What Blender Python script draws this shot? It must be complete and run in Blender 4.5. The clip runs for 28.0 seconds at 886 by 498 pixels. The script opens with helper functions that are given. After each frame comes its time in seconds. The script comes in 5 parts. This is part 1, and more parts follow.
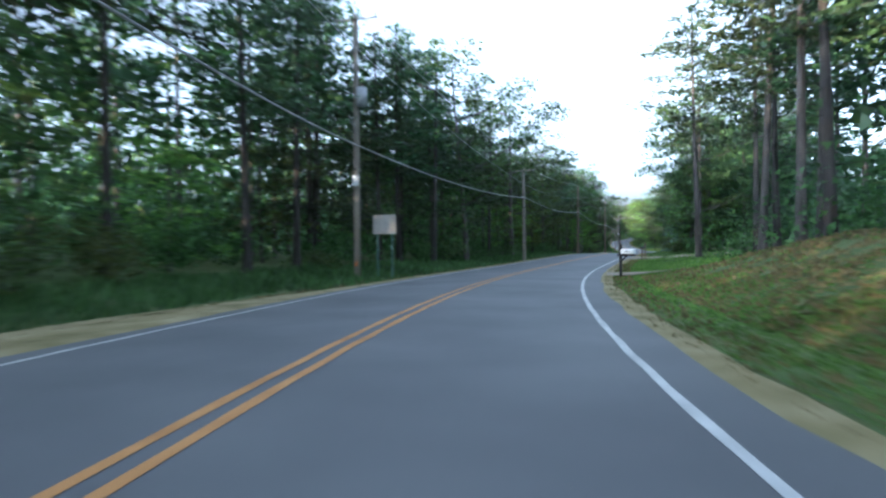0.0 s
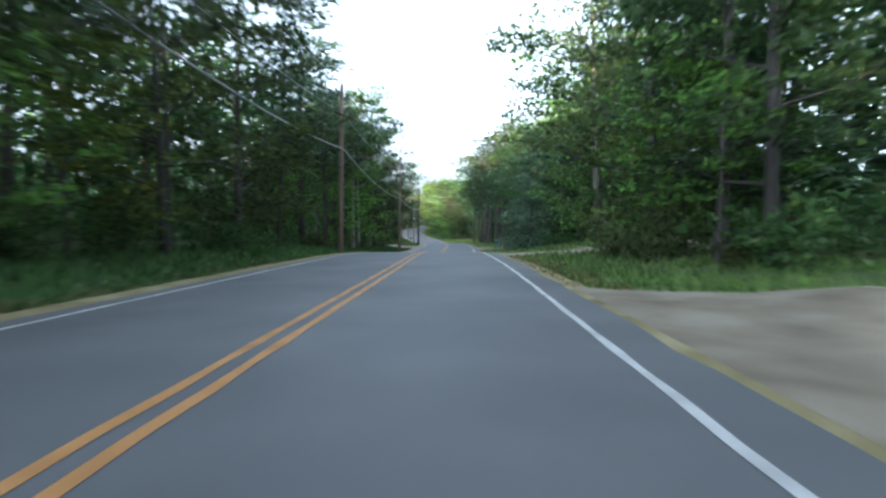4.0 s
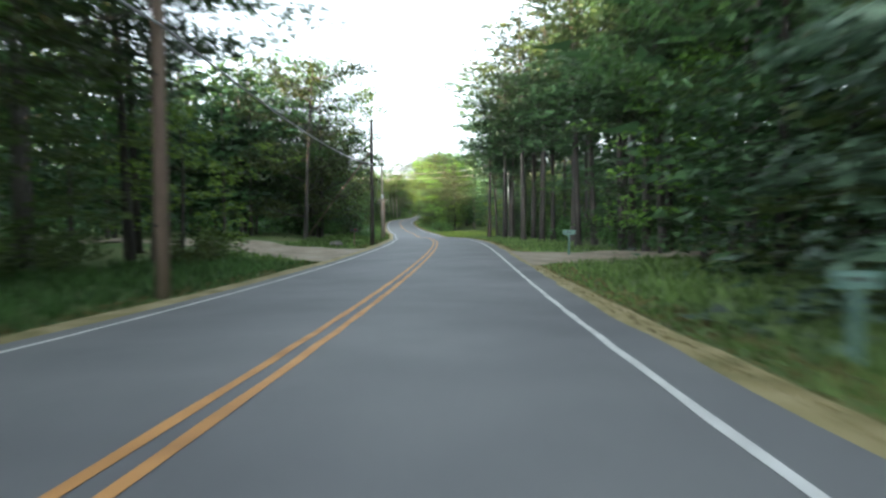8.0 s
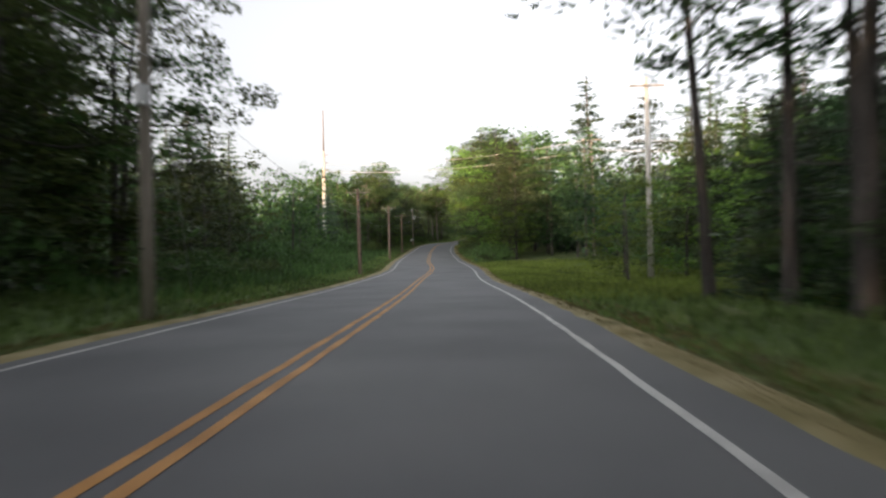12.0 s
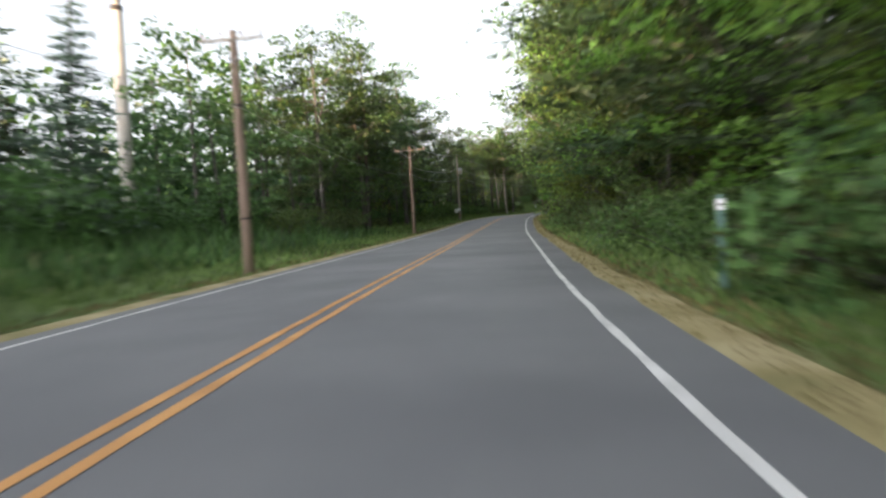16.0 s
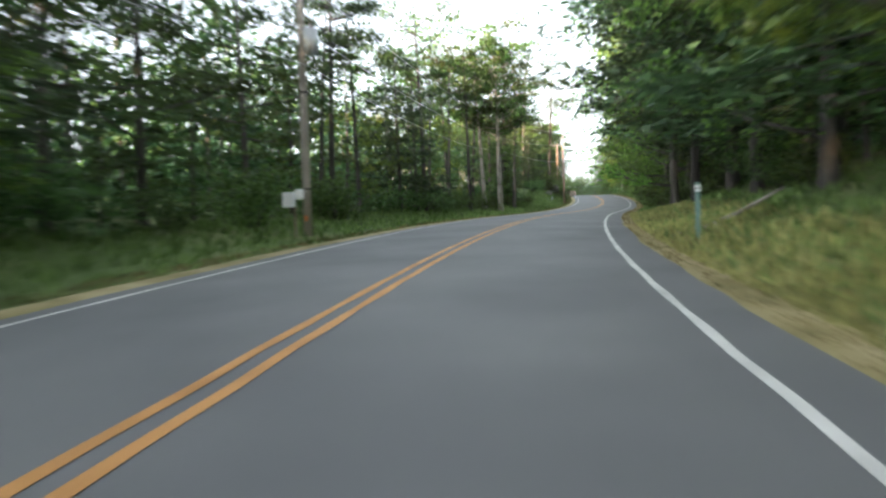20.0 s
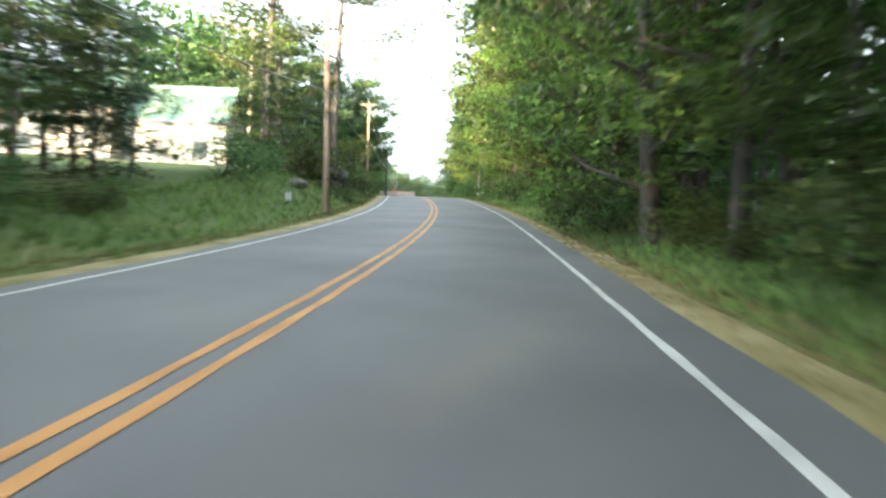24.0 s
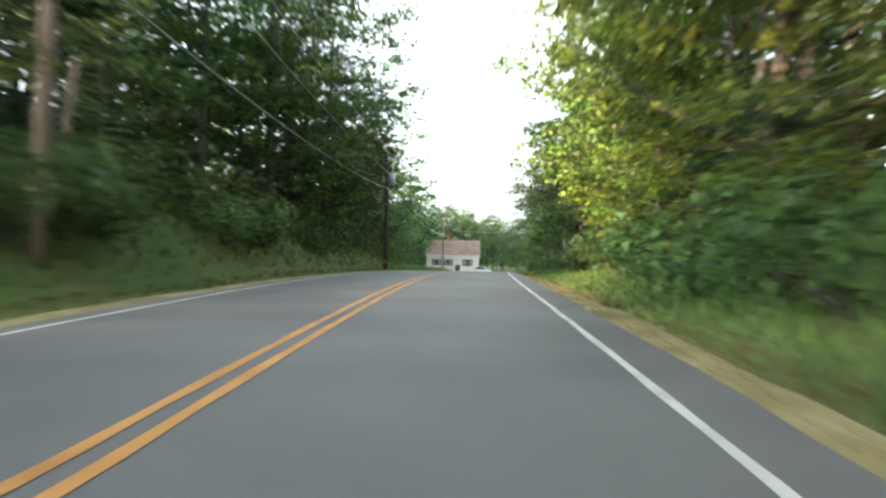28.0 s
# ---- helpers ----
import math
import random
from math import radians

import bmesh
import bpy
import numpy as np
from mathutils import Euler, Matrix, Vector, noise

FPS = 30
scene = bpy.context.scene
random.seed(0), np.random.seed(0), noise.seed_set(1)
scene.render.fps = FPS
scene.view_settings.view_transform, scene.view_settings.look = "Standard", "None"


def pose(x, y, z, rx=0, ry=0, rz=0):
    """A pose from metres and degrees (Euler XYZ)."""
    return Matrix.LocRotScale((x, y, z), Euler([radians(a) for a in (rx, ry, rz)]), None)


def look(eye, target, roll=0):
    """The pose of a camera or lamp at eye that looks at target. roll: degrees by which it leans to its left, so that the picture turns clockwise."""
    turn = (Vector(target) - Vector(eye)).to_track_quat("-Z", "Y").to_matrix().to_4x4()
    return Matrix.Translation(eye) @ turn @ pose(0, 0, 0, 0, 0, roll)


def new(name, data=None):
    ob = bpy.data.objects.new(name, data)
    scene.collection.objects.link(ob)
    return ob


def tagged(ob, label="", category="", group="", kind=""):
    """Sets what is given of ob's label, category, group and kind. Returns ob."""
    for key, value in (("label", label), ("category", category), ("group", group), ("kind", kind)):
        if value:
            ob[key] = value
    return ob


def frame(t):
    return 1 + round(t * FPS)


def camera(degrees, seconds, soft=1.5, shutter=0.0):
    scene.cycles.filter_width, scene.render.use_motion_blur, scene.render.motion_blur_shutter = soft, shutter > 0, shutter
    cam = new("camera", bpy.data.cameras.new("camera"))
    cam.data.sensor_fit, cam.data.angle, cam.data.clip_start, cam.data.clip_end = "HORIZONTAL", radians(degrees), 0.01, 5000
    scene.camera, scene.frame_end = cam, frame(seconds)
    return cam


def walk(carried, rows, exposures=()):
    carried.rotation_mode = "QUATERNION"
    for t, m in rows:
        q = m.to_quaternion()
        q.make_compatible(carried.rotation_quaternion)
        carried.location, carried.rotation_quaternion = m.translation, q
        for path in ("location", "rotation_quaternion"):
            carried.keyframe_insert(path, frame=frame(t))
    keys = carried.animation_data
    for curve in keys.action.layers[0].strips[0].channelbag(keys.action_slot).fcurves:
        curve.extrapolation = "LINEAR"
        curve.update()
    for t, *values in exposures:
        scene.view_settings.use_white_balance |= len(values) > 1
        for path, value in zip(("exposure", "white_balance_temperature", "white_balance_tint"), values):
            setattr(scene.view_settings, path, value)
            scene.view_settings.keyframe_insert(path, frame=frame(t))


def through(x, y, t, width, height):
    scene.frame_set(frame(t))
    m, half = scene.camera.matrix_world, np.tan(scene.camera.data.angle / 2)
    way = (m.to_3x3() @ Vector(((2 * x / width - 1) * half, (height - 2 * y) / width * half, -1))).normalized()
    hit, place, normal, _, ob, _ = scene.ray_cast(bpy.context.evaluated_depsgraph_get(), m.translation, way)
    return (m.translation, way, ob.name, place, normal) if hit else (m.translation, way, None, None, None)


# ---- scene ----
cam = camera(67.77, 28.0, soft=2.4, shutter=0.7)
# seconds, x, y, z, pitch, roll, yaw of the drive
PATH = [
    (0.0, 2.08, -0.05, 1.176, -0.54, 0.70, 2.48),
    (0.5, 2.43, 7.16, 1.085, -0.67, 0.43, -0.11),
    (1.0, 3.14, 14.36, 1.000, -0.83, 0.16, -2.51),
    (1.5, 4.17, 21.52, 0.917, -1.12, 0.37, -4.35),
    (2.0, 5.50, 28.63, 0.835, -1.39, 0.58, -5.91),
    (2.5, 7.01, 35.70, 0.761, -1.58, 0.63, -8.31),
    (3.0, 8.70, 42.72, 0.708, -1.63, 0.68, -10.33),
    (3.5, 10.60, 49.66, 0.689, -1.88, -0.24, -14.14),
    (4.0, 12.59, 56.56, 0.701, -1.62, -0.13, -15.72),
    (4.5, 14.67, 63.46, 0.727, -1.51, -0.03, -16.98),
    (5.0, 16.80, 70.38, 0.752, -1.49, 0.08, -17.68),
    (5.5, 18.92, 77.38, 0.763, -1.60, 0.19, -17.88),
    (6.0, 21.09, 84.40, 0.741, -1.43, 0.35, -17.88),
    (6.5, 23.23, 91.47, 0.651, -1.22, 0.59, -17.31),
    (7.0, 25.46, 98.60, 0.458, -1.08, 0.84, -16.83),
    (7.5, 27.70, 105.84, 0.180, -2.03, 0.77, -16.31),
    (8.0, 29.97, 113.17, -0.108, -2.29, 0.71, -15.53),
    (8.5, 32.30, 120.57, -0.328, -1.40, 0.58, -15.71),
    (9.0, 34.65, 128.06, -0.451, -0.54, 0.46, -15.95),
    (9.5, 37.03, 135.64, -0.504, -0.09, -0.10, -16.22),
    (10.0, 39.40, 143.31, -0.514, 0.24, -0.65, -16.32),
    (10.5, 41.76, 151.07, -0.498, -0.26, 0.20, -14.77),
    (11.0, 44.00, 158.96, -0.476, -0.95, 1.05, -12.53),
    (11.5, 46.02, 166.97, -0.480, -0.56, 0.70, -11.58),
    (12.0, 47.99, 175.03, -0.528, 0.03, 1.27, -10.50),
    (12.5, 49.85, 183.16, -0.616, -0.95, 1.38, -9.03),
    (13.0, 51.66, 191.38, -0.742, -1.94, 1.49, -7.25),
    (13.5, 53.14, 199.73, -0.898, -1.55, 0.39, -6.34),
    (14.0, 54.69, 208.08, -1.044, -1.67, 0.92, -6.28),
    (14.5, 56.34, 216.38, -1.123, -1.45, 1.46, -7.57),
    (15.0, 58.14, 224.68, -1.104, -1.23, 1.99, -7.45),
    (15.5, 59.73, 233.07, -1.015, -1.28, 2.52, -4.89),
    (16.0, 61.30, 241.42, -0.887, -1.52, 3.31, -3.79),
    (16.5, 62.58, 249.70, -0.735, -1.40, 2.69, -3.59),
    (17.0, 64.05, 257.96, -0.563, -1.31, 2.07, -3.65),
    (17.5, 65.42, 266.29, -0.379, -1.47, 1.94, -3.65),
    (18.0, 66.77, 274.65, -0.185, -1.61, 1.81, -3.55),
    (18.5, 68.25, 282.97, 0.030, -1.97, 1.79, -4.38),
    (19.0, 69.83, 291.27, 0.283, -2.26, 1.77, -5.39),
    (19.5, 71.31, 299.59, 0.575, -2.25, 1.63, -4.63),
    (20.0, 72.81, 307.90, 0.896, -2.31, 1.49, -3.86),
    (20.5, 74.67, 316.03, 1.236, -1.64, 0.63, -7.13),
    (21.0, 76.66, 324.02, 1.581, -1.56, 0.72, -9.11),
    (21.5, 78.95, 331.84, 1.903, -1.73, 0.82, -10.64),
    (22.0, 81.47, 339.53, 2.167, -2.09, 0.91, -11.78),
    (22.5, 84.17, 347.12, 2.371, -2.32, 1.00, -12.61),
    (23.0, 87.06, 354.63, 2.552, -3.22, -0.63, -14.42),
    (23.5, 90.07, 362.12, 2.751, -2.84, -1.18, -16.12),
    (24.0, 93.11, 369.67, 2.990, -2.36, -1.72, -16.87),
    (24.5, 96.01, 377.40, 3.281, -1.84, -1.37, -16.69),
    (25.0, 98.82, 385.32, 3.642, -1.21, -1.02, -16.41),
    (25.5, 101.62, 393.46, 4.085, -1.27, -1.02, -15.58),
    (26.0, 104.26, 401.82, 4.593, 0.54, -1.74, -14.05),
    (26.5, 106.66, 410.35, 5.147, 1.41, -1.58, -13.44),
    (27.0, 108.84, 418.95, 5.720, 2.36, -0.33, -10.35),
    (27.5, 110.92, 427.53, 6.259, 2.03, -0.75, -9.99),
    (28.0, 112.91, 436.11, 6.709, 1.43, -1.16, -9.99),
]
LIGHT = [(0.0, 3.06, 4700, 7), (2.0, 2.86, 4850, 6), (3.5, 3.11, 5000, 6), (6.0, 3.21, 5500, 4), (8.0, 3.31, 5650, 4), (9.0, 3.11, 5750, 8), (10.0, 2.96, 6000, 10),
         (11.0, 2.76, 6150, 12), (12.0, 2.21, 6350, 14), (13.5, 1.96, 6400, 14), (15.5, 2.61, 6250, 12), (16.0, 2.76, 6150, 12), (17.0, 3.21, 5950, 9), (20.0, 3.56, 5850, 8),
         (23.0, 4.11, 5750, 5), (25.0, 4.01, 5850, 5), (26.0, 3.81, 6000, 3), (27.0, 3.41, 6000, 5), (28.0, 3.61, 6050, 4)]
walk(cam, [(t, pose(x, y, z, 90 + p, r, w)) for t, x, y, z, p, r, w in PATH], LIGHT)

# ---- sky and low evening sun behind the drive ----
SUN_AZ, SUN_EL = 222.0, 4.2
world = bpy.data.worlds.new("evening_sky")
scene.world = world
world.use_nodes = True
wn = world.node_tree
sky = wn.nodes.new("ShaderNodeTexSky")
sky.sky_type, sky.sun_disc = "NISHITA", False
sky.sun_elevation, sky.sun_rotation = radians(SUN_EL), radians(SUN_AZ)
sky.air_density, sky.dust_density, sky.ozone_density = 1.0, 4.5, 1.0
hsv = wn.nodes.new("ShaderNodeHueSaturation")
hsv.inputs["Saturation"].default_value = 0.15
wn.links.new(sky.outputs[0], hsv.inputs["Color"])
wn.links.new(hsv.outputs[0], wn.nodes["Background"].inputs[0])
wn.nodes["Background"].inputs[1].default_value = 0.16
sun = new("sun", bpy.data.lights.new("sun", "SUN"))
sun.data.energy, sun.data.angle, sun.data.color = 3.2, radians(0.6), (1.0, 0.66, 0.33)
a, e = radians(SUN_AZ), radians(SUN_EL)
sun.matrix_world = look((0, 0, 0), (-math.sin(a) * math.cos(e), -math.cos(a) * math.cos(e), -math.sin(e)))

# ---- the road's line: heading (degrees) every 18 m, grade (percent) every 25 m ----
HEAD = [10.6, 5.45, -0.0, -6.87, -12.31, -15.6, -17.26, -16.44, -17.65, -17.56, -17.43, -16.34, -13.16, -11.98, -10.27, -12.18, -7.79, -9.79, -9.8, -11.13, -11.91, -16.69, -20.18, -22.09, -20.52, -17.95, -14.39, -12.63, -12.52, -14.52, -15.39, -15.99, -16.43, -16.76, -21.76, -30.76, -42.76, -52.76, -58.76, -61.76, -62.76, -62.76, -62.76, -62.76, -62.76]
GRADE = [-1.46, -1.47, -1.16, -0.98, 0.35, -0.38, -3.94, -0.83, 0.3, -1.0, -1.83, 0.95, 1.99, 2.44, 3.7, 4.07, 2.22, 3.41, 5.71, 6.39, 3.41, 0.5, -1.0, -1.8, -2.0, -2.0, -1, 0, 0, 0, 0, 0, 0]
LANE = 3.5


def spline(vals, u):
    v = np.asarray(vals, float)
    u = np.clip(u, 0, len(v) - 1.001)
    i = u.astype(int)
    f = u - i
    p = lambda j: v[np.clip(j, 0, len(v) - 1)]
    q, b, c, d = p(i - 1), p(i), p(i + 1), p(i + 2)
    return b + 0.5 * f * (c - q + f * (2 * q - 5 * b + 4 * c - d + f * (3 * (b - c) + d - q)))


S0, DS = -40.0, 2.0
STN = S0 + DS * np.arange(400)
hd, gd = np.radians(spline(HEAD, (STN - S0) / 18)), spline(GRADE, (STN - S0) / 25) / 100
hm, gm = (hd[1:] + hd[:-1]) / 2, (gd[1:] + gd[:-1]) / 2
RX, RY, RZ = (np.concatenate([[0], np.cumsum(q * DS)]) for q in (-np.sin(hm), np.cos(hm), gm))
RX, RY, RZ = RX - RX[20], RY - RY[20], RZ - RZ[20]


def road_at(s):
    return [np.interp(s, STN, q) for q in (RX, RY, RZ, hd)]


BANK_L = [(-40, .6), (60, .8), (130, .5), (200, .9), (280, 1.3), (300, .8), (340, .8), (400, 1.2), (415, 1.9), (442, 2.3), (450, .6), (458, .5),
          (463, 1.9), (480, 2.3), (520, 1.0), (560, 1.4), (760, 1)]
BANK_R = [(-40, 1.2), (10, 1.9), (27, 1.8), (36, .75), (52, .4), (75, .3), (92, .4), (104, 1.0), (120, .7), (150, 0), (200, -.3), (230, -.6), (255, .2), (300, .6), (322, 2.4), (350, 2.6),
          (372, 1.2), (420, 1), (440, 1.5), (480, 1.5), (560, .5), (760, 1)]


def ground_z(s, d):
    """Height of the land at s metres along the road and d metres to its right."""
    s, d = np.asarray(s, float), np.asarray(d, float)
    bl, br = np.interp(s, *zip(*BANK_L)), np.interp(s, *zip(*BANK_R))
    a = np.abs(d)
    u = np.clip((a - 4.9) / np.where(d < 0, np.interp(s, [408, 416, 442, 450, 456, 500, 530], [9, 5.6, 5.6, 9, 2.8, 3.5, 9]), 9), 0, 1)
    u = u * u * (3 - 2 * u)
    bump = (0.10 * np.sin(s * .9 + d * .6) * np.sin(d * .8 - s * .31) + 0.05 * np.sin(s * 2.3 - d * 1.7)) * np.clip((a - 5.5) / 4, 0, 1)
    far = np.clip((a - 14) / 60, 0, 1) * 1.5
    return np.interp(s, STN, RZ) - 0.05 - 0.06 * np.clip((a - 4.0) / 0.8, 0, 1) + np.where(d < 0, bl, br) * u + bump + far


def land(s, d, dz=0.0):
    x, y, z, h = road_at(s)
    return Vector((float(x + d * np.cos(h)), float(y + d * np.sin(h)), float(ground_z(s, d)) + dz))


def turn(s):
    return math.degrees(float(np.interp(s, STN, hd)))


# ---- materials ----
def mat(name, rough=0.8, metal=0.0):
    m = bpy.data.materials.new(name)
    m.use_nodes = True
    b = m.node_tree.nodes["Principled BSDF"]
    b.inputs["Roughness"].default_value, b.inputs["Metallic"].default_value = rough, metal
    return m, m.node_tree.nodes, m.node_tree.links, b


def noise_mat(name, colours, scale=4.0, fine=60.0, rough=0.8, bump=0.2, metal=0.0, stretch=(1, 1, 1), vary=0.0, dist=0.01):
    """Colours mixed by a broad noise, darkened a little by a fine one, with relief. vary: change from piece to piece."""
    m, n, l, b = mat(name, rough, metal)
    co = n.new("ShaderNodeTexCoord")
    mp = n.new("ShaderNodeMapping")
    mp.inputs["Scale"].default_value = stretch
    l.new(co.outputs["Object"], mp.inputs[0])
    big, small = n.new("ShaderNodeTexNoise"), n.new("ShaderNodeTexNoise")
    for q, sc, det in ((big, scale, 4), (small, fine, 3)):
        q.inputs["Scale"].default_value, q.inputs["Detail"].default_value = sc, det
        l.new(mp.outputs[0], q.inputs["Vector"])
    r = n.new("ShaderNodeValToRGB")
    r.color_ramp.elements[0].position, r.color_ramp.elements[1].position = 0.3, 0.7
    r.color_ramp.elements[0].color, r.color_ramp.elements[1].color = (*colours[0], 1), (*colours[-1], 1)
    if len(colours) > 2:
        r.color_ramp.elements.new(0.5).color = (*colours[1], 1)
    l.new(big.outputs[0], r.inputs[0])
    mx = n.new("ShaderNodeMix")
    mx.data_type, mx.blend_type = "RGBA", "OVERLAY"
    mx.inputs[0].default_value = 0.45
    l.new(r.outputs[0], mx.inputs[6])
    l.new(small.outputs[0], mx.inputs[7])
    out = mx.outputs[2]
    if vary:
        oi, hs, ma = n.new("ShaderNodeObjectInfo"), n.new("ShaderNodeHueSaturation"), n.new("ShaderNodeMapRange")
        ma.inputs[3].default_value, ma.inputs[4].default_value = 1 - vary, 1 + vary
        l.new(oi.outputs["Random"], ma.inputs[0])
        l.new(ma.outputs[0], hs.inputs["Value"])
        l.new(out, hs.inputs["Color"])
        out = hs.outputs[0]
    l.new(out, b.inputs["Base Color"])
    if bump:
        bp = n.new("ShaderNodeBump")
        bp.inputs["Strength"].default_value, bp.inputs["Distance"].default_value = bump, dist
        l.new(small.outputs[0], bp.inputs["Height"])
        l.new(bp.outputs[0], b.inputs["Normal"])
    return m


def leaf_mat(name, dark, light, through=0.35, hue=0.035):
    """Leaves: each clump its own shade, each tree its own tone, light coming through."""
    m, n, l, b = mat(name, 0.55)
    gi, oi = n.new("ShaderNodeNewGeometry"), n.new("ShaderNodeObjectInfo")
    r = n.new("ShaderNodeValToRGB")
    r.color_ramp.elements[0].color, r.color_ramp.elements[1].color = (*(q * .55 for q in dark), 1), (*(q * .9 for q in light), 1)
    l.new(gi.outputs["Random Per Island"], r.inputs[0])
    hs, mv, mh = n.new("ShaderNodeHueSaturation"), n.new("ShaderNodeMapRange"), n.new("ShaderNodeMapRange")
    mv.inputs[3].default_value, mv.inputs[4].default_value = 0.55, 1.4
    mh.inputs[3].default_value, mh.inputs[4].default_value = 0.5 - hue, 0.5 + hue
    l.new(oi.outputs["Random"], mv.inputs[0])
    l.new(oi.outputs["Random"], mh.inputs[0])
    gp, tn, mt, mm = n.new("ShaderNodeNewGeometry"), n.new("ShaderNodeTexNoise"), n.new("ShaderNodeMapRange"), n.new("ShaderNodeMath")
    tn.inputs["Scale"].default_value, tn.inputs["Detail"].default_value = 0.16, 2
    mt.inputs[1].default_value, mt.inputs[2].default_value, mt.inputs[3].default_value, mt.inputs[4].default_value = .3, .7, .65, 1.35
    mm.operation = "MULTIPLY"
    l.new(gp.outputs["Position"], tn.inputs["Vector"])
    l.new(tn.outputs[0], mt.inputs[0])
    l.new(mt.outputs[0], mm.inputs[0])
    l.new(mv.outputs[0], mm.inputs[1])
    l.new(mm.outputs[0], hs.inputs["Value"])
    l.new(mh.outputs[0], hs.inputs["Hue"])
    l.new(r.outputs[0], hs.inputs["Color"])
    l.new(hs.outputs[0], b.inputs["Base Color"])
    b.inputs["Specular IOR Level"].default_value = 0.28
    b.inputs["Roughness"].default_value = 0.42
    tr, ms = n.new("ShaderNodeBsdfTranslucent"), n.new("ShaderNodeMixShader")
    ms.inputs[0].default_value = through
    l.new(hs.outputs[0], tr.inputs[0])
    l.new(b.outputs[0], ms.inputs[1])
    l.new(tr.outputs[0], ms.inputs[2])
    l.new(ms.outputs[0], n["Material Output"].inputs[0])
    return m


M_ASPHALT = noise_mat("asphalt", [(.108, .112, .117), (.138, .142, .147), (.168, .171, .175)], 0.35, 180, 0.70, 0.35, dist=0.006)
M_SAND = noise_mat("sandy_gravel", [(.17, .155, .055), (.31, .26, .12), (.42, .36, .20)], 1.1, 90, 0.95, 0.6, dist=0.02)
M_DIRT = noise_mat("packed_dirt", [(.19, .155, .105), (.295, .25, .18), (.38, .33, .25)], 0.7, 70, 0.95, 0.5, dist=0.02)
M_GROUND = noise_mat("grassy_soil", [(.07, .115, .026), (.105, .155, .04), (.17, .175, .065)], 0.25, 25, 0.95, 0.8, dist=0.05)
M_WHITE_LINE = noise_mat("white_road_paint", [(.45, .45, .44), (.62, .62, .60), (.74, .74, .72)], 2.5, 120, 0.7, 0.2, dist=0.003)
M_YELLOW_LINE = noise_mat("yellow_road_paint", [(.38, .185, .052), (.54, .27, .08), (.62, .33, .105)], 2.0, 120, 0.7, 0.2, dist=0.003)
M_BARK = noise_mat("pine_bark", [(.042, .038, .034), (.074, .067, .060), (.125, .114, .102)], 3, 22, 0.95, 0.9, stretch=(1, 1, .25), vary=.35, dist=0.03)
M_BARK_PINE = noise_mat("dark_pine_bark", [(.028, .025, .022), (.050, .044, .039), (.088, .078, .068)], 3, 22, 0.95, 0.9, stretch=(1, 1, .25), vary=.35, dist=0.03)
M_BARK_PALE = noise_mat("pale_bark", [(.20, .18, .15), (.30, .28, .25), (.12, .10, .08)], 2, 20, 0.9, 0.5, stretch=(1, 1, .5), vary=.2, dist=0.02)
M_POLE = noise_mat("weathered_pole_wood", [(.115, .082, .060), (.185, .135, .102), (.25, .19, .145)], 1.4, 40, 0.9, 0.5, stretch=(1, 1, .08), vary=.25)
M_POLE_GREY = noise_mat("grey_pole_wood", [(.17, .145, .12), (.27, .24, .20), (.35, .315, .27)], 1.4, 40, 0.9, 0.4, stretch=(1, 1, .08), vary=.1)
M_POLE_DARK = noise_mat("dark_creosote_wood", [(.03, .027, .024), (.06, .05, .042)], 1.4, 40, 0.85, 0.4, stretch=(1, 1, .08))
M_POLE_WHITE = noise_mat("pale_pole", [(.38, .36, .32), (.50, .47, .42)], 1.0, 30, 0.8, 0.3, stretch=(1, 1, .1))
M_GALV = noise_mat("galvanised_steel", [(.36, .38, .40), (.50, .52, .54)], 6, 60, 0.45, 0.1, metal=0.7)
M_GREENPOST = noise_mat("green_steel", [(.10, .19, .16), (.16, .26, .22)], 6, 60, 0.5, 0.1, metal=0.2)
M_SIGNBACK = noise_mat("sign_back_aluminium", [(.34, .33, .31), (.46, .44, .41)], 1.5, 40, 0.6, 0.1, metal=0.1)
M_PLASTIC = noise_mat("white_plastic", [(.66, .68, .70), (.78, .79, .80)], 3, 50, 0.45, 0.05)
M_CAN = noise_mat("grey_transformer_paint", [(.38, .40, .42), (.48, .50, .52)], 2, 40, 0.45, 0.05)
M_CABLE = noise_mat("cable_sheath", [(.30, .30, .31), (.42, .42, .43)], 5, 60, 0.5, 0.0)
M_CERAMIC = noise_mat("glazed_insulator", [(.20, .13, .10), (.32, .24, .20)], 5, 60, 0.25, 0.0)
M_ROCK = noise_mat("lichened_rock", [(.06, .058, .05), (.12, .115, .10), (.22, .21, .19)], 1.2, 18, 0.92, 0.9, vary=.2, dist=0.05)
M_SIDING = noise_mat("white_clapboard", [(.33, .315, .265), (.42, .40, .345)], 0.8, 40, 0.75, 0.15)
M_WHITEWALL = noise_mat("white_painted_clapboard", [(.60, .60, .57), (.72, .71, .68)], 0.8, 40, 0.7, 0.15)
M_GREENROOF = noise_mat("green_metal_roof", [(.085, .15, .115), (.125, .20, .155)], 0.8, 30, 0.5, 0.1)
M_BROWNROOF = noise_mat("brown_shingle_roof", [(.16, .115, .095), (.215, .155, .13), (.26, .19, .165)], 1.0, 25, 0.9, 0.5)
M_TRIM = noise_mat("white_trim_paint", [(.70, .70, .68), (.80, .80, .78)], 2, 50, 0.6, 0.05)
M_DARKTRIM = noise_mat("dark_blue_shutter", [(.03, .04, .06), (.06, .07, .10)], 3, 60, 0.6, 0.05)
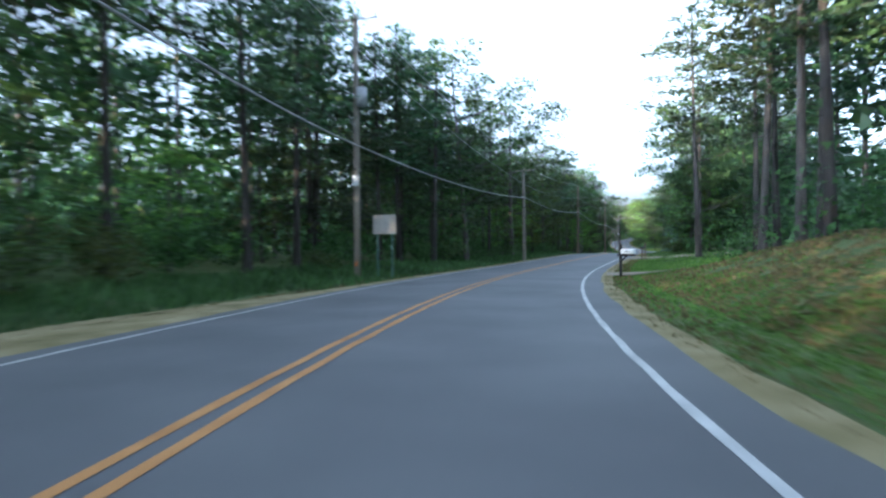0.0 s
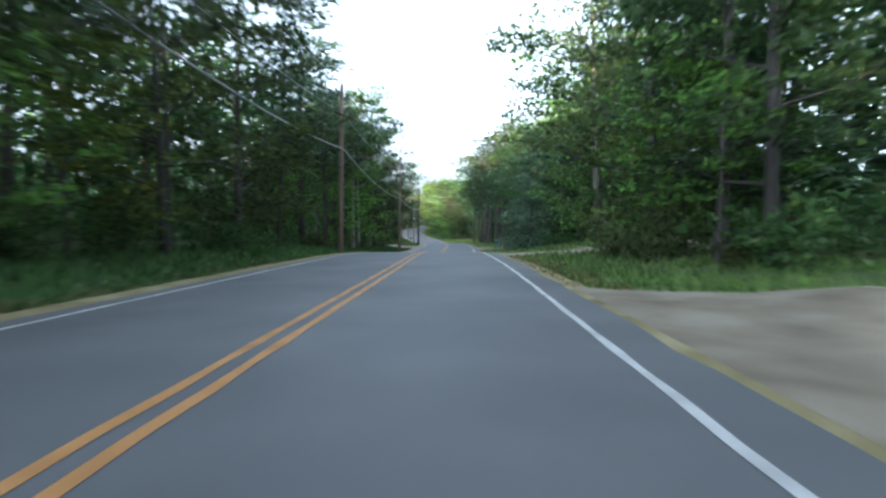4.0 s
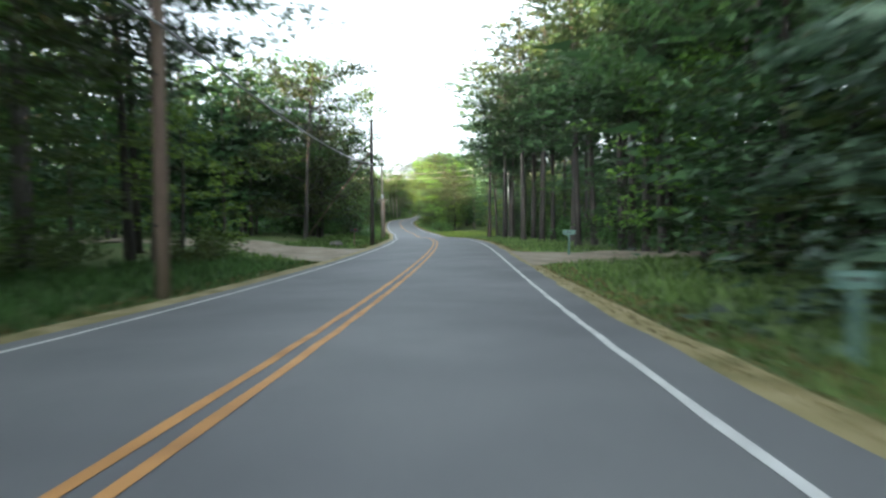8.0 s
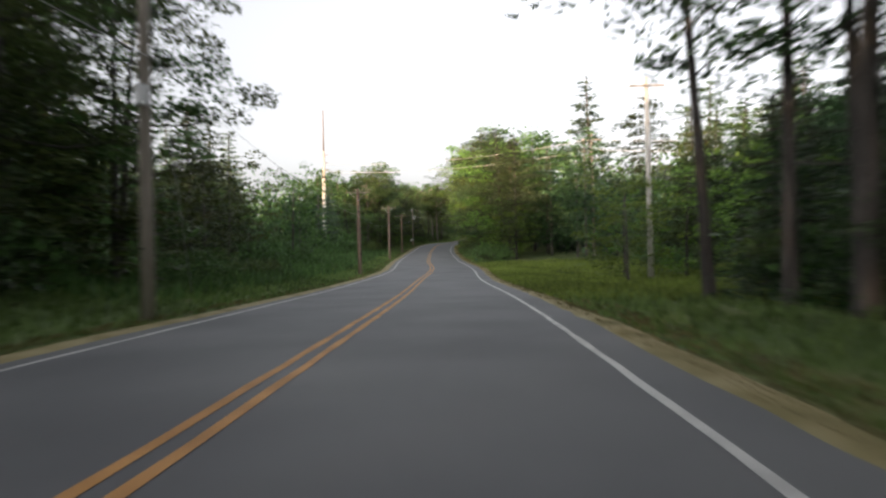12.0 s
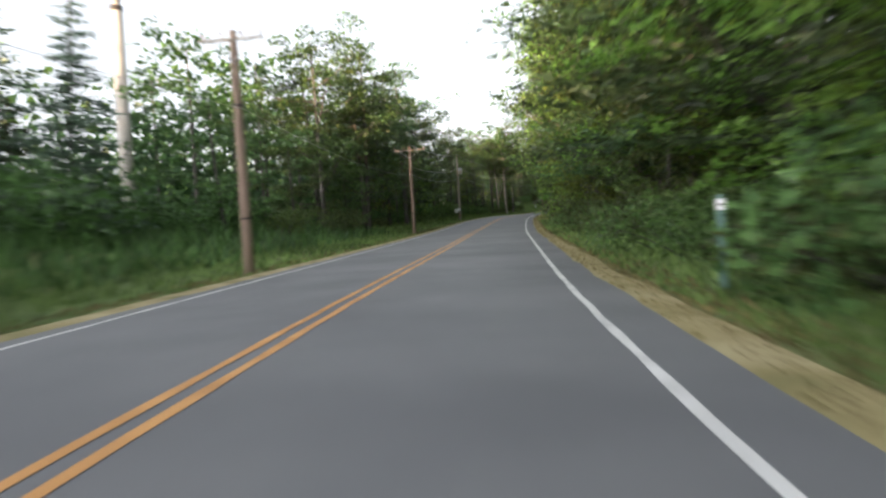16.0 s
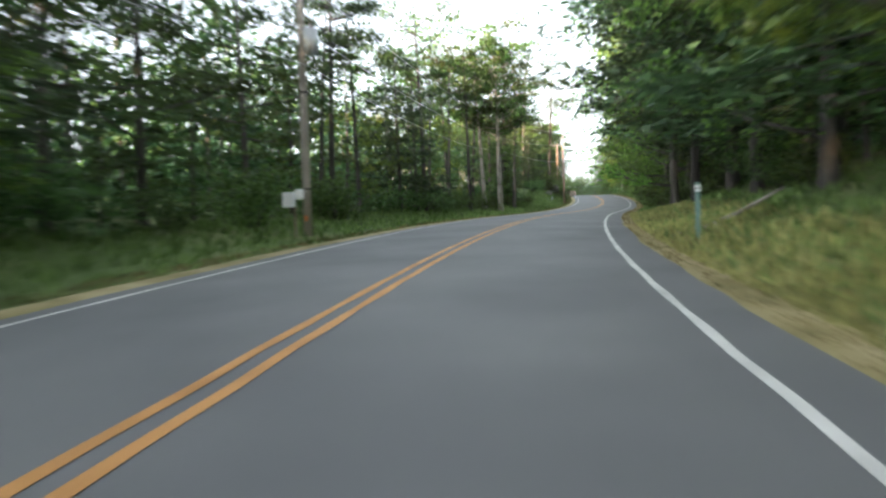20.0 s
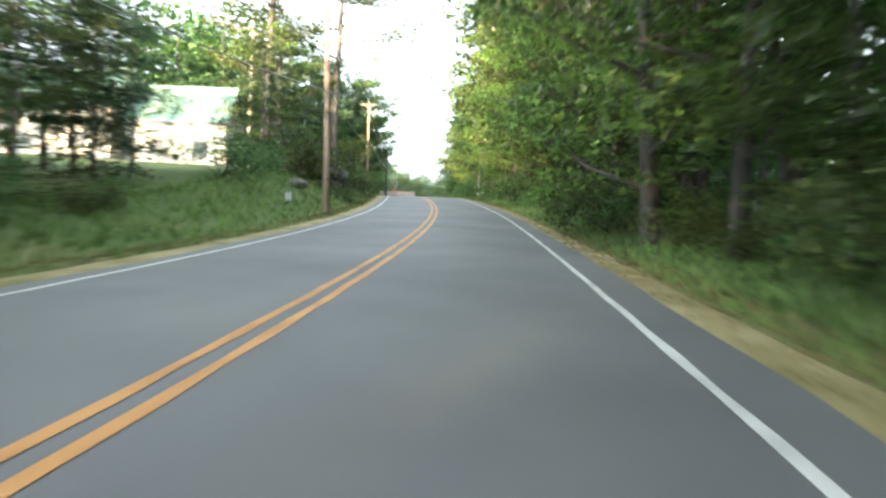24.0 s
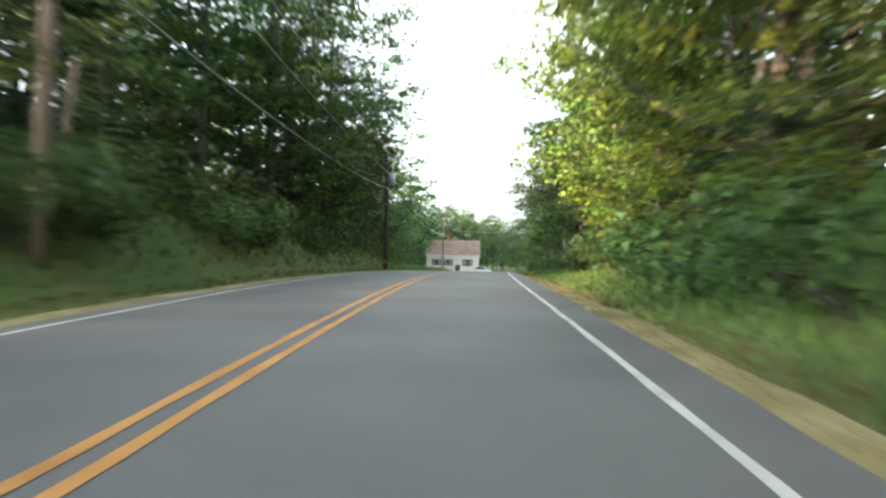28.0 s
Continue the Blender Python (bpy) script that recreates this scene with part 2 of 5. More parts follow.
M_BRICK = noise_mat("chimney_brick", [(.25, .10, .07), (.35, .17, .12)], 6, 40, 0.9, 0.5)
M_CARPAINT = noise_mat("white_car_paint", [(.62, .66, .70), (.72, .74, .77)], 0.7, 60, 0.22, 0.0)
M_RUBBER = noise_mat("tyre_rubber", [(.015, .015, .016), (.03, .03, .03)], 8, 60, 0.85, 0.2)
M_RIM = noise_mat("alloy_rim", [(.45, .46, .48), (.6, .61, .62)], 8, 60, 0.3, 0.0, metal=0.9)
M_BLACKPLASTIC = noise_mat("black_plastic", [(.02, .02, .022), (.04, .04, .042)], 8, 60, 0.5, 0.1)
M_ORANGE = noise_mat("orange_marker", [(.75, .16, .03), (.85, .25, .05)], 6, 60, 0.5, 0.0)
M_GLASS, _, _, _b = mat("dark_glass", 0.06)
_b.inputs["Base Color"].default_value = (.02, .025, .03, 1)
M_REDLENS, _, _, _b = mat("red_lens", 0.2)
_b.inputs["Base Color"].default_value = (.35, .02, .02, 1)
L_DECID = leaf_mat("broad_leaves", (.050, .086, .024), (.125, .195, .058), 0.42)
L_BRIGHT = leaf_mat("sunny_leaves", (.12, .20, .03), (.26, .38, .078), 0.55)
L_FRESH = leaf_mat("fresh_beech_leaves", (.095, .160, .030), (.23, .335, .075), 0.52)
L_DECID2 = leaf_mat("yellow_green_leaves", (.066, .115, .026), (.16, .24, .066), 0.42)
L_PINE = leaf_mat("pine_needles", (.034, .066, .027), (.095, .152, .060), 0.3)
L_SPRUCE = leaf_mat("blue_spruce_needles", (0.054, 0.101, 0.061), (0.130, 0.198, 0.126), 0.25, 0.01)
L_BUSH = leaf_mat("bush_leaves", (.070, .122, .034), (.17, .25, .08), 0.4)
L_GRASS = leaf_mat("grass_blades", (.11, .17, .042), (.235, .31, .095), 0.4)
L_THATCH = leaf_mat("lawn_thatch", (.20, .15, .065), (.34, .25, .11), 0.2)
L_WEED = leaf_mat("meadow_weeds", (.06, .10, .03), (.135, .20, .06), 0.35)
L_LAWN = leaf_mat("lawn_blades", (.13, .23, .04), (.25, .39, .075), 0.4)
L_MEADOW = leaf_mat("meadow_blades", (.17, .26, .045), (.33, .44, .09), 0.4)
L_DRY = leaf_mat("dry_grass", (.22, .20, .07), (.36, .32, .13), 0.3)


# ---- mesh helpers ----
def mesh_obj(name, verts, faces, material, parent=None, label="", smooth=False):
    me = bpy.data.meshes.new(name)
    me.from_pydata([tuple(v) for v in verts], [], [tuple(f) for f in faces])
    me.materials.append(material)
    if smooth:
        me.shade_smooth()
    me.update()
    ob = new(name, me)
    if parent is not None:
        ob.parent = parent
    if label:
        tagged(ob, label)
    return ob


def part(name, bm, material, parent=None, label="", smooth=False):
    me = bpy.data.meshes.new(name)
    bm.to_mesh(me)
    bm.free()
    me.materials.append(material)
    if smooth:
        me.shade_smooth()
    ob = new(name, me)
    if parent is not None:
        ob.parent = parent
    if label:
        tagged(ob, label)
    return ob


def box(sx, sy, sz, at=(0, 0, 0), bevel=0.0, bm=None, rot=None):
    """A box centred at 'at', its edges bevelled; added to bm when one is given."""
    own = bmesh.new()
    bmesh.ops.create_cube(own, size=1.0, matrix=Matrix.Diagonal((sx, sy, sz, 1)))
    if bevel:
        bmesh.ops.bevel(own, geom=own.edges[:], offset=bevel, segments=2, affect="EDGES")
    m = Matrix.Translation(at) @ (rot if rot is not None else Matrix())
    bmesh.ops.transform(own, matrix=m, verts=own.verts)
    if bm is None:
        return own
    me = bpy.data.meshes.new("tmp")
    own.to_mesh(me)
    own.free()
    bm.from_mesh(me)
    bpy.data.meshes.remove(me)
    return bm


def tube_data(path, radii, sides=8, close=True):
    """Vertices and faces of a tube along a path."""
    path = [Vector(p) for p in path]
    V, F = [], []
    for i, p in enumerate(path):
        t = (path[min(i + 1, len(path) - 1)] - path[max(i - 1, 0)]).normalized()
        ref = Vector((1, 0, 0)) if abs(t.x) < 0.9 else Vector((0, 1, 0))
        u = t.cross(ref).normalized()
        w = t.cross(u)
        for k in range(sides):
            g = 2 * math.pi * k / sides
            V.append(p + radii[i] * (math.cos(g) * u + math.sin(g) * w))
    for i in range(len(path) - 1):
        for k in range(sides):
            j = (k + 1) % sides
            F.append((i * sides + k, i * sides + j, (i + 1) * sides + j, (i + 1) * sides + k))
    if close:
        F.append(tuple(range(sides))[::-1])
        F.append(tuple((len(path) - 1) * sides + k for k in range(sides)))
    return V, F


def tube(name, path, radii, material, parent=None, sides=8, label="", smooth=True):
    V, F = tube_data(path, radii, sides)
    return mesh_obj(name, V, F, material, parent, label, smooth)


def thing(name, at, rz=0.0, label="", category="", group=""):
    ob = new(name)
    ob.matrix_basis = pose(at[0], at[1], at[2], 0, 0, rz)
    return tagged(ob, label, category, group)


# ---- land, road and lines ----
def strip(name, s_vals, edges, material, lift, kind="structure", label="", category="", over_land=False):
    """A ribbon along the road. edges(s) gives its offsets from side to side."""
    V, F, n = [], [], None
    for s in s_vals:
        x, y, z, h = road_at(s)
        ds = edges(s)
        n = len(ds)
        for d in ds:
            zz = float(ground_z(s, d)) + (lift if abs(d) > 4.1 else -.03) if over_land else z + lift - 0.012 * abs(d)
            V.append((x + d * math.cos(h), y + d * math.sin(h), zz))
    for i in range(len(s_vals) - 1):
        for k in range(n - 1):
            F.append((i * n + k, i * n + k + 1, (i + 1) * n + k + 1, (i + 1) * n + k))
    ob = mesh_obj(name, V, F, material, smooth=True)
    return tagged(ob, label, category, kind=kind)


DCOL = [-130, -100, -75, -58, -45, -36, -29, -24, -20, -17, -14.5, -12.5, -11, -9.5, -8.3, -7.3, -6.5, -5.8, -5.2, -4.7, -4.2, -2, 0]
DCOL = DCOL + [-d for d in DCOL[-2::-1]]
gv, gf = [], []
gs = np.arange(-40, 741, 2.0)
for s in gs:
    x, y, z, h = road_at(s)
    row = [(x + d * math.cos(h), y + d * math.sin(h), float(ground_z(s, d)) - (0.06 if abs(d) < 4 else 0)) for d in DCOL]
    row = [(row[0][0] - 1800, row[0][1] - 200, row[0][2])] + row + [(row[-1][0] + 1800, row[-1][1] + 200, row[-1][2])]
    gv.append(row)
first, last = gv[0], gv[-1]
gv = [[(p[0], p[1] - 1500, p[2]) for p in first]] + gv + [[(p[0] + 900, p[1] + 2500, p[2]) for p in last]]
nc = len(gv[0])
gf = [(i * nc + k, i * nc + k + 1, (i + 1) * nc + k + 1, (i + 1) * nc + k) for i in range(len(gv) - 1) for k in range(nc - 1)]
tagged(mesh_obj("ground", [p for r in gv for p in r], gf, M_GROUND, smooth=True), "grassy forest floor and verges beside the road", "ground", kind="structure")

rs = np.arange(-40, 720, 1.0)
wob = lambda s, k: 0.22 * noise.noise((s * .23, k, 0)) + 0.14 * noise.noise((s * .9, k, 5))
strip("road", rs, lambda s: [-3.95 + .5 * wob(s, 1), -2.6, -1.2, 0, 1.2, 2.6, 4.15 + .6 * wob(s, 4)], M_ASPHALT, 0.0,
      label="worn grey asphalt two-lane road", category="road")
strip("shoulder_left", rs, lambda s: [-4.55 - 1.3 * max(0, min(1, (24 - s) / 12)) + .9 * wob(s, 2), -4.25, -3.7], M_SAND, 0.032, label="narrow sandy gravel road edge", category="shoulder", over_land=True)
strip("shoulder_right", rs, lambda s: [3.9, 4.3, (4.6 if s < 235 else 4.72) + .9 * wob(s, 3)], M_SAND, 0.032, label="narrow sandy gravel road edge", category="shoulder", over_land=True)
for nm, d, w, m, lab in (("edge_line_left", -LANE, .10, M_WHITE_LINE, "worn white painted edge line"), ("edge_line_right", LANE, .10, M_WHITE_LINE, "worn white painted edge line"),
                         ("centre_line_left", -.13, .11, M_YELLOW_LINE, "faded yellow painted centre line"), ("centre_line_right", .13, .11, M_YELLOW_LINE, "faded yellow painted centre line")):
    strip(nm, rs, lambda s, d=d, w=w: [d - w / 2 + .012 * math.sin(s * 2.1), d + w / 2 + .012 * math.sin(s * 2.9 + 1)], m, 0.006, label=lab, category="road marking")


DRIVES = []


def on_drive(s, d):
    """True on the bare earth of a drive."""
    for s1, d0, d1, w0, w1, slant in DRIVES:
        u = (d - d0) / (d1 - d0)
        if -.05 < u < 1 and abs(s - s1 - slant * u) < .5 * (w1 + (w0 - w1) * math.exp(-max(u, 0) * 6)) - .15:
            return True
    return False


def drive(name, s, d0, d1, w0, w1, slant, label):
    """A dirt drive that leaves the road's edge."""
    DRIVES.append((s, d0, d1, w0, w1, slant))
    V, F, n, m = [], [], 40, 8
    for i in range(n):
        u = i / (n - 1)
        d = d0 + (d1 - d0) * u
        w = w1 + (w0 - w1) * math.exp(-u * 6)
        for k in range(m):
            ss = s + slant * u + (k / (m - 1) - .5) * w + (.5 * noise.noise((i * .37, k, s)) + .3 * noise.noise((i * 1.1, k, s)) if k in (0, m - 1) else 0)
            V.append(land(ss, d, .05 if i else .035))
    for i in range(n - 1):
        for k in range(m - 1):
            q = (i * m + k, i * m + k + 1, (i + 1) * m + k + 1, (i + 1) * m + k)
            F.append(q if d1 < d0 else q[::-1])
    tagged(mesh_obj(name, V, F, M_DIRT, smooth=True), label, "driveway", kind="structure")


drive("driveway_1", 34.2, 4.3, 22, 4.2, 2.2, 3, "narrow sandy drive crossing the mown lawn")
drive("driveway_2", 67, 4.3, 34, 10, 4.2, 3, "broad sandy dirt drive beside the mailbox post")
drive("driveway_3", 95, 4.3, 30, 10, 4.2, -1, "light dirt drive entering the woods")
drive("driveway_4", 153, -4.3, -44, 14, 5, 12, "wide worn dirt pull-off leading into the trees")
drive("driveway_5", 148, 4.3, 34, 12, 4.5, 4, "sandy pull-off beside the green mailbox")
drive("driveway_6", 448.5, -4.3, -28, 8, 5.0, 17, "dirt drive where the white car is parked")


# ---- trees ----
def tri_mesh(name, V, mats=None):
    """A mesh of loose triangles from rows of three corners."""
    n = len(V) // 3
    me = bpy.data.meshes.new(name)
    me.vertices.add(3 * n)
    me.vertices.foreach_set("co", np.ascontiguousarray(V, np.float32).ravel())
    me.loops.add(3 * n)
    me.polygons.add(n)
    me.loops.foreach_set("vertex_index", np.arange(3 * n, dtype=np.int32))
    me.polygons.foreach_set("loop_start", (np.arange(n) * 3).astype(np.int32))
    if mats is not None:
        me.polygons.foreach_set("material_index", mats.astype(np.int32))
    return me


def leaf_mesh(name, pos, size, material, flat=0.0, aspect=0.55, rs=None, out=None):
    """Many small folded leaf clumps. flat: how far they lie level; out: directions along which they point."""
    n = len(pos)
    a = rs.normal(size=(n, 3)) if out is None else out + rs.normal(size=(n, 3)) * 0.45
    a[:, 2] *= (1 - flat)
    a /= np.linalg.norm(a, axis=1)[:, None] + 1e-9
    b = rs.normal(size=(n, 3))
    b[:, 2] *= (1 - flat)
    b -= (a * b).sum(1)[:, None] * a
    b /= np.linalg.norm(b, axis=1)[:, None] + 1e-9
    c = np.cross(a, b)
    sz = size[:, None]
    tip = pos + a * sz * .55
    l = pos + b * sz * aspect * .6 + c * sz * .12 - a * sz * rs.uniform(.15, .55, (n, 1))
    r = pos - b * sz * aspect * .6 - a * sz * rs.uniform(.15, .55, (n, 1))
    V = np.stack([l, r, tip], 1).reshape(-1, 3).astype(np.float32)
    me = tri_mesh(name, V)
    me.materials.append(material)
    me.update(calc_edges=True)
    return me


def wood_mesh(name, tubes, material):
    V, F = [], []
    for path, radii, sides in tubes:
        v, f = tube_data(path, radii, sides, close=False)
        F += [tuple(i + len(V) for i in q) for q in f]
        V += v
    me = bpy.data.meshes.new(name)
    me.from_pydata([tuple(v) for v in V], [], F)
    me.materials.append(material)
    me.shade_smooth()
    return me


def trunk_path(rs, h, lean, r0, top=0.92, n=7):
    ph = rs.uniform(0, 6.28, 2)
    P = [Vector((lean * (z ** 1.3) * math.cos(ph[0]) + .12 * math.sin(z * 4 + ph[1]) * z, lean * (z ** 1.3) * math.sin(ph[0]), z * h * top)) for z in np.linspace(0, 1, n)]
    P[0].z = -0.4
    R = [r0 * (1.25 if i == 0 else 1) * (1 - .85 * (i / (n - 1)) ** 1.1) + .015 for i in range(n)]
    return P, R


def at_height(P, z):
    for p, q in zip(P, P[1:]):
        if q.z >= z:
            return p.lerp(q, (z - p.z) / (q.z - p.z + 1e-6))
    return P[-1].copy()


def make_broadleaf(seed, h, width, low, leaves, size, material, limbs=True, nl=13, clump=.20):
    """A broad-leaved tree: limbs that fork, and leaf masses round their ends with gaps between."""
    rs = np.random.RandomState(seed)
    P, R = trunk_path(rs, h, h * .035, h * .0115)
    tubes, centres = [(P, R, 8)], []
    for i in range(nl):
        z = h * (low + (0.9 - low) * (i + .5) / nl)
        b = at_height(P, z)
        g = i * 2.4 + rs.uniform(-.5, .5)
        u = (z / h - low) / (1 - low)
        reach = width * (0.55 + .75 * math.sin(math.pi * (0.22 + .7 * u))) * rs.uniform(.7, 1.15) * .62
        e = b + Vector((math.cos(g) * reach, math.sin(g) * reach, reach * rs.uniform(.15, .55)))
        mid = b.lerp(e, .5) + Vector((0, 0, -.06 * reach))
        if limbs:
            tubes.append(([b, mid, e], [h * .0042, h * .003, .012], 4))
        side = Vector((-math.sin(g), math.cos(g), 0))
        for q, o in ((.45, 0), (.75, .25), (.8, -.28), (1.05, 0)):
            centres.append(b.lerp(e, q * rs.uniform(.85, 1.1)) + side * reach * o * rs.uniform(.6, 1.3) + Vector((0, 0, rs.normal() * .3)))
        f = e + Vector((rs.normal() * .8, rs.normal() * .8, rs.uniform(.2, 1.0)))
        if limbs:
            tubes.append(([mid, f], [.03, .008], 3))
        centres.append(f)
    centres += [at_height(P, h * q) for q in (.86, .92)] + [Vector((P[-1].x, P[-1].y, h * .96))]
    C = np.array([tuple(c) for c in centres])
    idx = rs.randint(0, len(C), leaves)
    rad = (rs.uniform(.55, 1.3, len(C)) * width * clump)[idx]
    v = rs.normal(size=(leaves, 3))
    v /= np.linalg.norm(v, axis=1)[:, None]
    v *= (rs.uniform(.25, 1.0, leaves) ** .45 * rad)[:, None]
    v[:, 2] *= .36
    v[:, 2] -= .25 * (v[:, 0] ** 2 + v[:, 1] ** 2) / (rad + .2)
    pos = C[idx] + v
    pos[:, 2] = np.maximum(pos[:, 2], .25)
    return wood_mesh("trunk", tubes, M_BARK), leaf_mesh("crown", pos, rs.uniform(.6, 1.25, leaves) * size, material, .6, .62, rs)


def make_pine(seed, h, low, reach, leaves, size, material, droop=0.1, cone=False, stubs=8, bark=None):
    """A conifer: whorls of level branches with needle sprays along them; low: where the crown begins."""
    rs = np.random.RandomState(seed)
    P, R = trunk_path(rs, h, h * .012, h * .0105, .98)
    tubes, B = [(P, R, 9)], []
    nb = int(34 + 26 * (1 - low))
    for i in range(nb):
        u = (i + rs.uniform(0, .9)) / nb
        z = h * (low + (0.985 - low) * u)
        g = i * 2.4 + rs.uniform(-.6, .6)
        if not cone and rs.uniform() < .16:
            continue
        ln = reach * ((1 - u) ** .85 if cone else (math.sin(math.pi * (.18 + .8 * u)) ** .8 * (1.1 - .45 * u))) * (rs.uniform(.65, 1.15) if cone else rs.uniform(.4, 1.45)) + .25
        b = at_height(P, z)
        e = b + Vector((math.cos(g) * ln, math.sin(g) * ln, ln * (rs.uniform(.02, .28) - droop * (1 - u) * 2)))
        mid = b.lerp(e, .5) + Vector((0, 0, .05 * ln))
        tubes.append(([b, mid, e], [.018 + .012 * ln * .5, .018, .006], 3))
        B.append((b, mid, e, ln))
    for i in range(stubs):
        z = h * rs.uniform(.12, max(low, .2))
        g = rs.uniform(0, 6.28)
        ln = rs.uniform(.5, 2.6)
        b = at_height(P, z)
        tubes.append(([b, b + Vector((math.cos(g) * ln, math.sin(g) * ln, rs.uniform(-.3, .3)))], [.03, .006], 3))
    w = np.array([q[3] for q in B]) ** 1.25
    idx = rs.choice(len(B), leaves, p=w / w.sum())
    t = rs.uniform(.22 if not cone else .08, 1.06, leaves) ** .8
    b0, m0, e0 = (np.array([tuple(q[k]) for q in B])[idx] for k in range(3))
    tt = t[:, None]
    pos = np.where(tt < .5, b0 + (m0 - b0) * tt * 2, m0 + (e0 - m0) * (tt * 2 - 1))
    out = e0 - b0
    out /= np.linalg.norm(out, axis=1)[:, None] + 1e-9
    spread = .10 + .20 * np.array([q[3] for q in B])[idx] * np.clip(1.1 - np.abs(t - .6), .2, 1)
    side = rs.normal(size=(leaves, 3)) * spread[:, None]
    side[:, 2] = side[:, 2] * .28 - (droop * .5 * np.abs(side[:, 0]))
    return wood_mesh("trunk", tubes, bark or M_BARK_PINE), leaf_mesh("crown", pos + side, rs.uniform(.6, 1.3, leaves) * size * (1.0 if cone else 1.15), material, .45, .38 if cone else .25, rs, out)


def make_bush(seed, h, w, leaves, size, material):
    rs = np.random.RandomState(seed)
    n = 9
    C = np.stack([rs.normal(size=n) * w * .30, rs.normal(size=n) * w * .30, rs.uniform(.25, .72, n) * h], 1)
    idx = rs.randint(0, n, leaves)
    v = rs.normal(size=(leaves, 3))
    v /= np.linalg.norm(v, axis=1)[:, None]
    v *= (rs.uniform(.2, 1, leaves) ** .5)[:, None] * np.array([w * .30, w * .30, h * .32])
    pos = C[idx] + v
    pos[:, 2] = np.maximum(pos[:, 2], .05)
    tubes = [([Vector((0, 0, -.2)), Vector(c) * .55, Vector(c)], [.025, .018, .006], 3) for c in C]
    return wood_mesh("woody_base", tubes, M_BARK), leaf_mesh("foliage", pos, rs.uniform(.6, 1.3, leaves) * size, material, .3, .6, rs)


BUILD = {
    "oak": lambda i, k, g: make_broadleaf(11 + i, 17, 6.5, .24, int(6200 * k), .27 * g, L_DECID),
    "maple": lambda i, k, g: make_broadleaf(21 + i, 15, 6.4, .10, int(6800 * k), .26 * g, L_DECID2 if i == 1 else L_DECID),
    "sapling": lambda i, k, g: make_broadleaf(31 + i, 7, 3.8, .06, int(3000 * k), .21 * g, (L_BRIGHT, L_DECID2, L_BUSH)[i], False),
    "pine": lambda i, k, g: make_pine(41 + i, 21, .38, 3.8, int(3300 * k), .50 * g, L_PINE, stubs=12),
    "red_pine": lambda i, k, g: make_pine(111 + i, 21, .46, 3.2, int(2000 * k), .52 * g, L_PINE, stubs=14),
    "white_pine": lambda i, k, g: make_pine(51 + i, 19, .12, 4.6, int(6000 * k), .48 * g, L_PINE, stubs=3),
    "hemlock": lambda i, k, g: make_pine(61 + i, 14, .04, 3.8, int(5000 * k), .38 * g, L_PINE if i else L_DECID, droop=.16, cone=True, stubs=0),
    "spruce": lambda i, k, g: make_pine(71 + i, 15, .02, 3.6, int(6500 * k), .38 * g, L_SPRUCE, droop=.2, cone=True, stubs=0),
    "beech": lambda i, k, g: make_broadleaf(101 + i, 15, 6.6, .05, int(7500 * k), .25 * g, (L_BRIGHT, L_FRESH, L_BRIGHT)[i]),
    "tall_beech": lambda i, k, g: make_broadleaf(121 + i, 20, 8.6, .05, int(11000 * k), .25 * g, (L_FRESH, L_BRIGHT, L_FRESH)[i], nl=17, clump=.19),
    "big_pine": lambda i, k, g: make_pine(131 + i, 24, .12, 6.0, int(9500 * k), .45 * g, L_PINE, droop=.05, stubs=6),
    "open_pine": lambda i, k, g: make_pine(141 + i, 21, .42, 5.0, int(3000 * k), .55 * g, L_PINE, droop=.02, stubs=10),
    "slim_oak": lambda i, k, g: make_broadleaf(151 + i, 17, 4.6, .58, int(3000 * k), .25 * g, (L_DECID, L_DECID2, L_DECID)[i], nl=7, clump=.24),
    "great_oak": lambda i, k, g: make_broadleaf(161 + i, 24, 6.4, .36, int(5200 * k), .26 * g, (L_DECID, L_DECID2, L_DECID)[i], nl=10, clump=.22),
    "birch": lambda i, k, g: make_broadleaf(81 + i, 15, 4.4, .42, int(3000 * k), .30 * g, L_DECID2),
}
KIND = {k: [f(i, 1, 1) for i in range(3)] for k, f in BUILD.items()}
for tr, cr in KIND["birch"]:
    tr.materials[0] = M_BARK_PALE
BUSH = [make_bush(91 + i, 1.9, 2.8, 1250, .17, (L_BUSH, L_DECID2, L_DECID, L_BUSH)[i]) for i in range(4)]


def corners(me):
    q = np.empty(len(me.vertices) * 3, np.float32)
    me.vertices.foreach_get("co", q)
    return q.reshape(-1, 3)


LOW = {k: [corners(f(i, .19, 2.15)[1]) for i in range(3)] for k, f in BUILD.items()}
FAR = {k: [corners(f(i, .11, 2.8)[1]) for i in range(3)] for k, f in BUILD.items()}
LOWBUSH = [corners(make_bush(91 + i, 1.9, 2.8, 560, .235, L_BUSH)[1]) for i in range(4)]
ABOUT = {"oak": "tall dark-green broad-leaved tree at the wood's edge", "beech": "bright green beech with tiers of leaves to the ground", "maple": "leafy green maple tree branching low",
         "sapling": "young bright-green tree under the taller woods", "pine": "tall pine with a long bare trunk",
         "red_pine": "straight tall pine with a thin high crown", "white_pine": "white pine with level feathery branches", "hemlock": "dense dark conifer with drooping boughs",
         "spruce": "blue-green spruce with boughs to the ground", "birch": "slender pale-barked tree with thin foliage",
         "tall_beech": "tall green beech with layered boughs hanging towards the road", "big_pine": "tall old white pine with long level boughs",
         "open_pine": "tall pine with open feathery boughs high on its trunk", "great_oak": "old grey-barked tree with a thick straight trunk on the bank", "slim_oak": "slender grey-barked tree with leaf tufts at its top"}
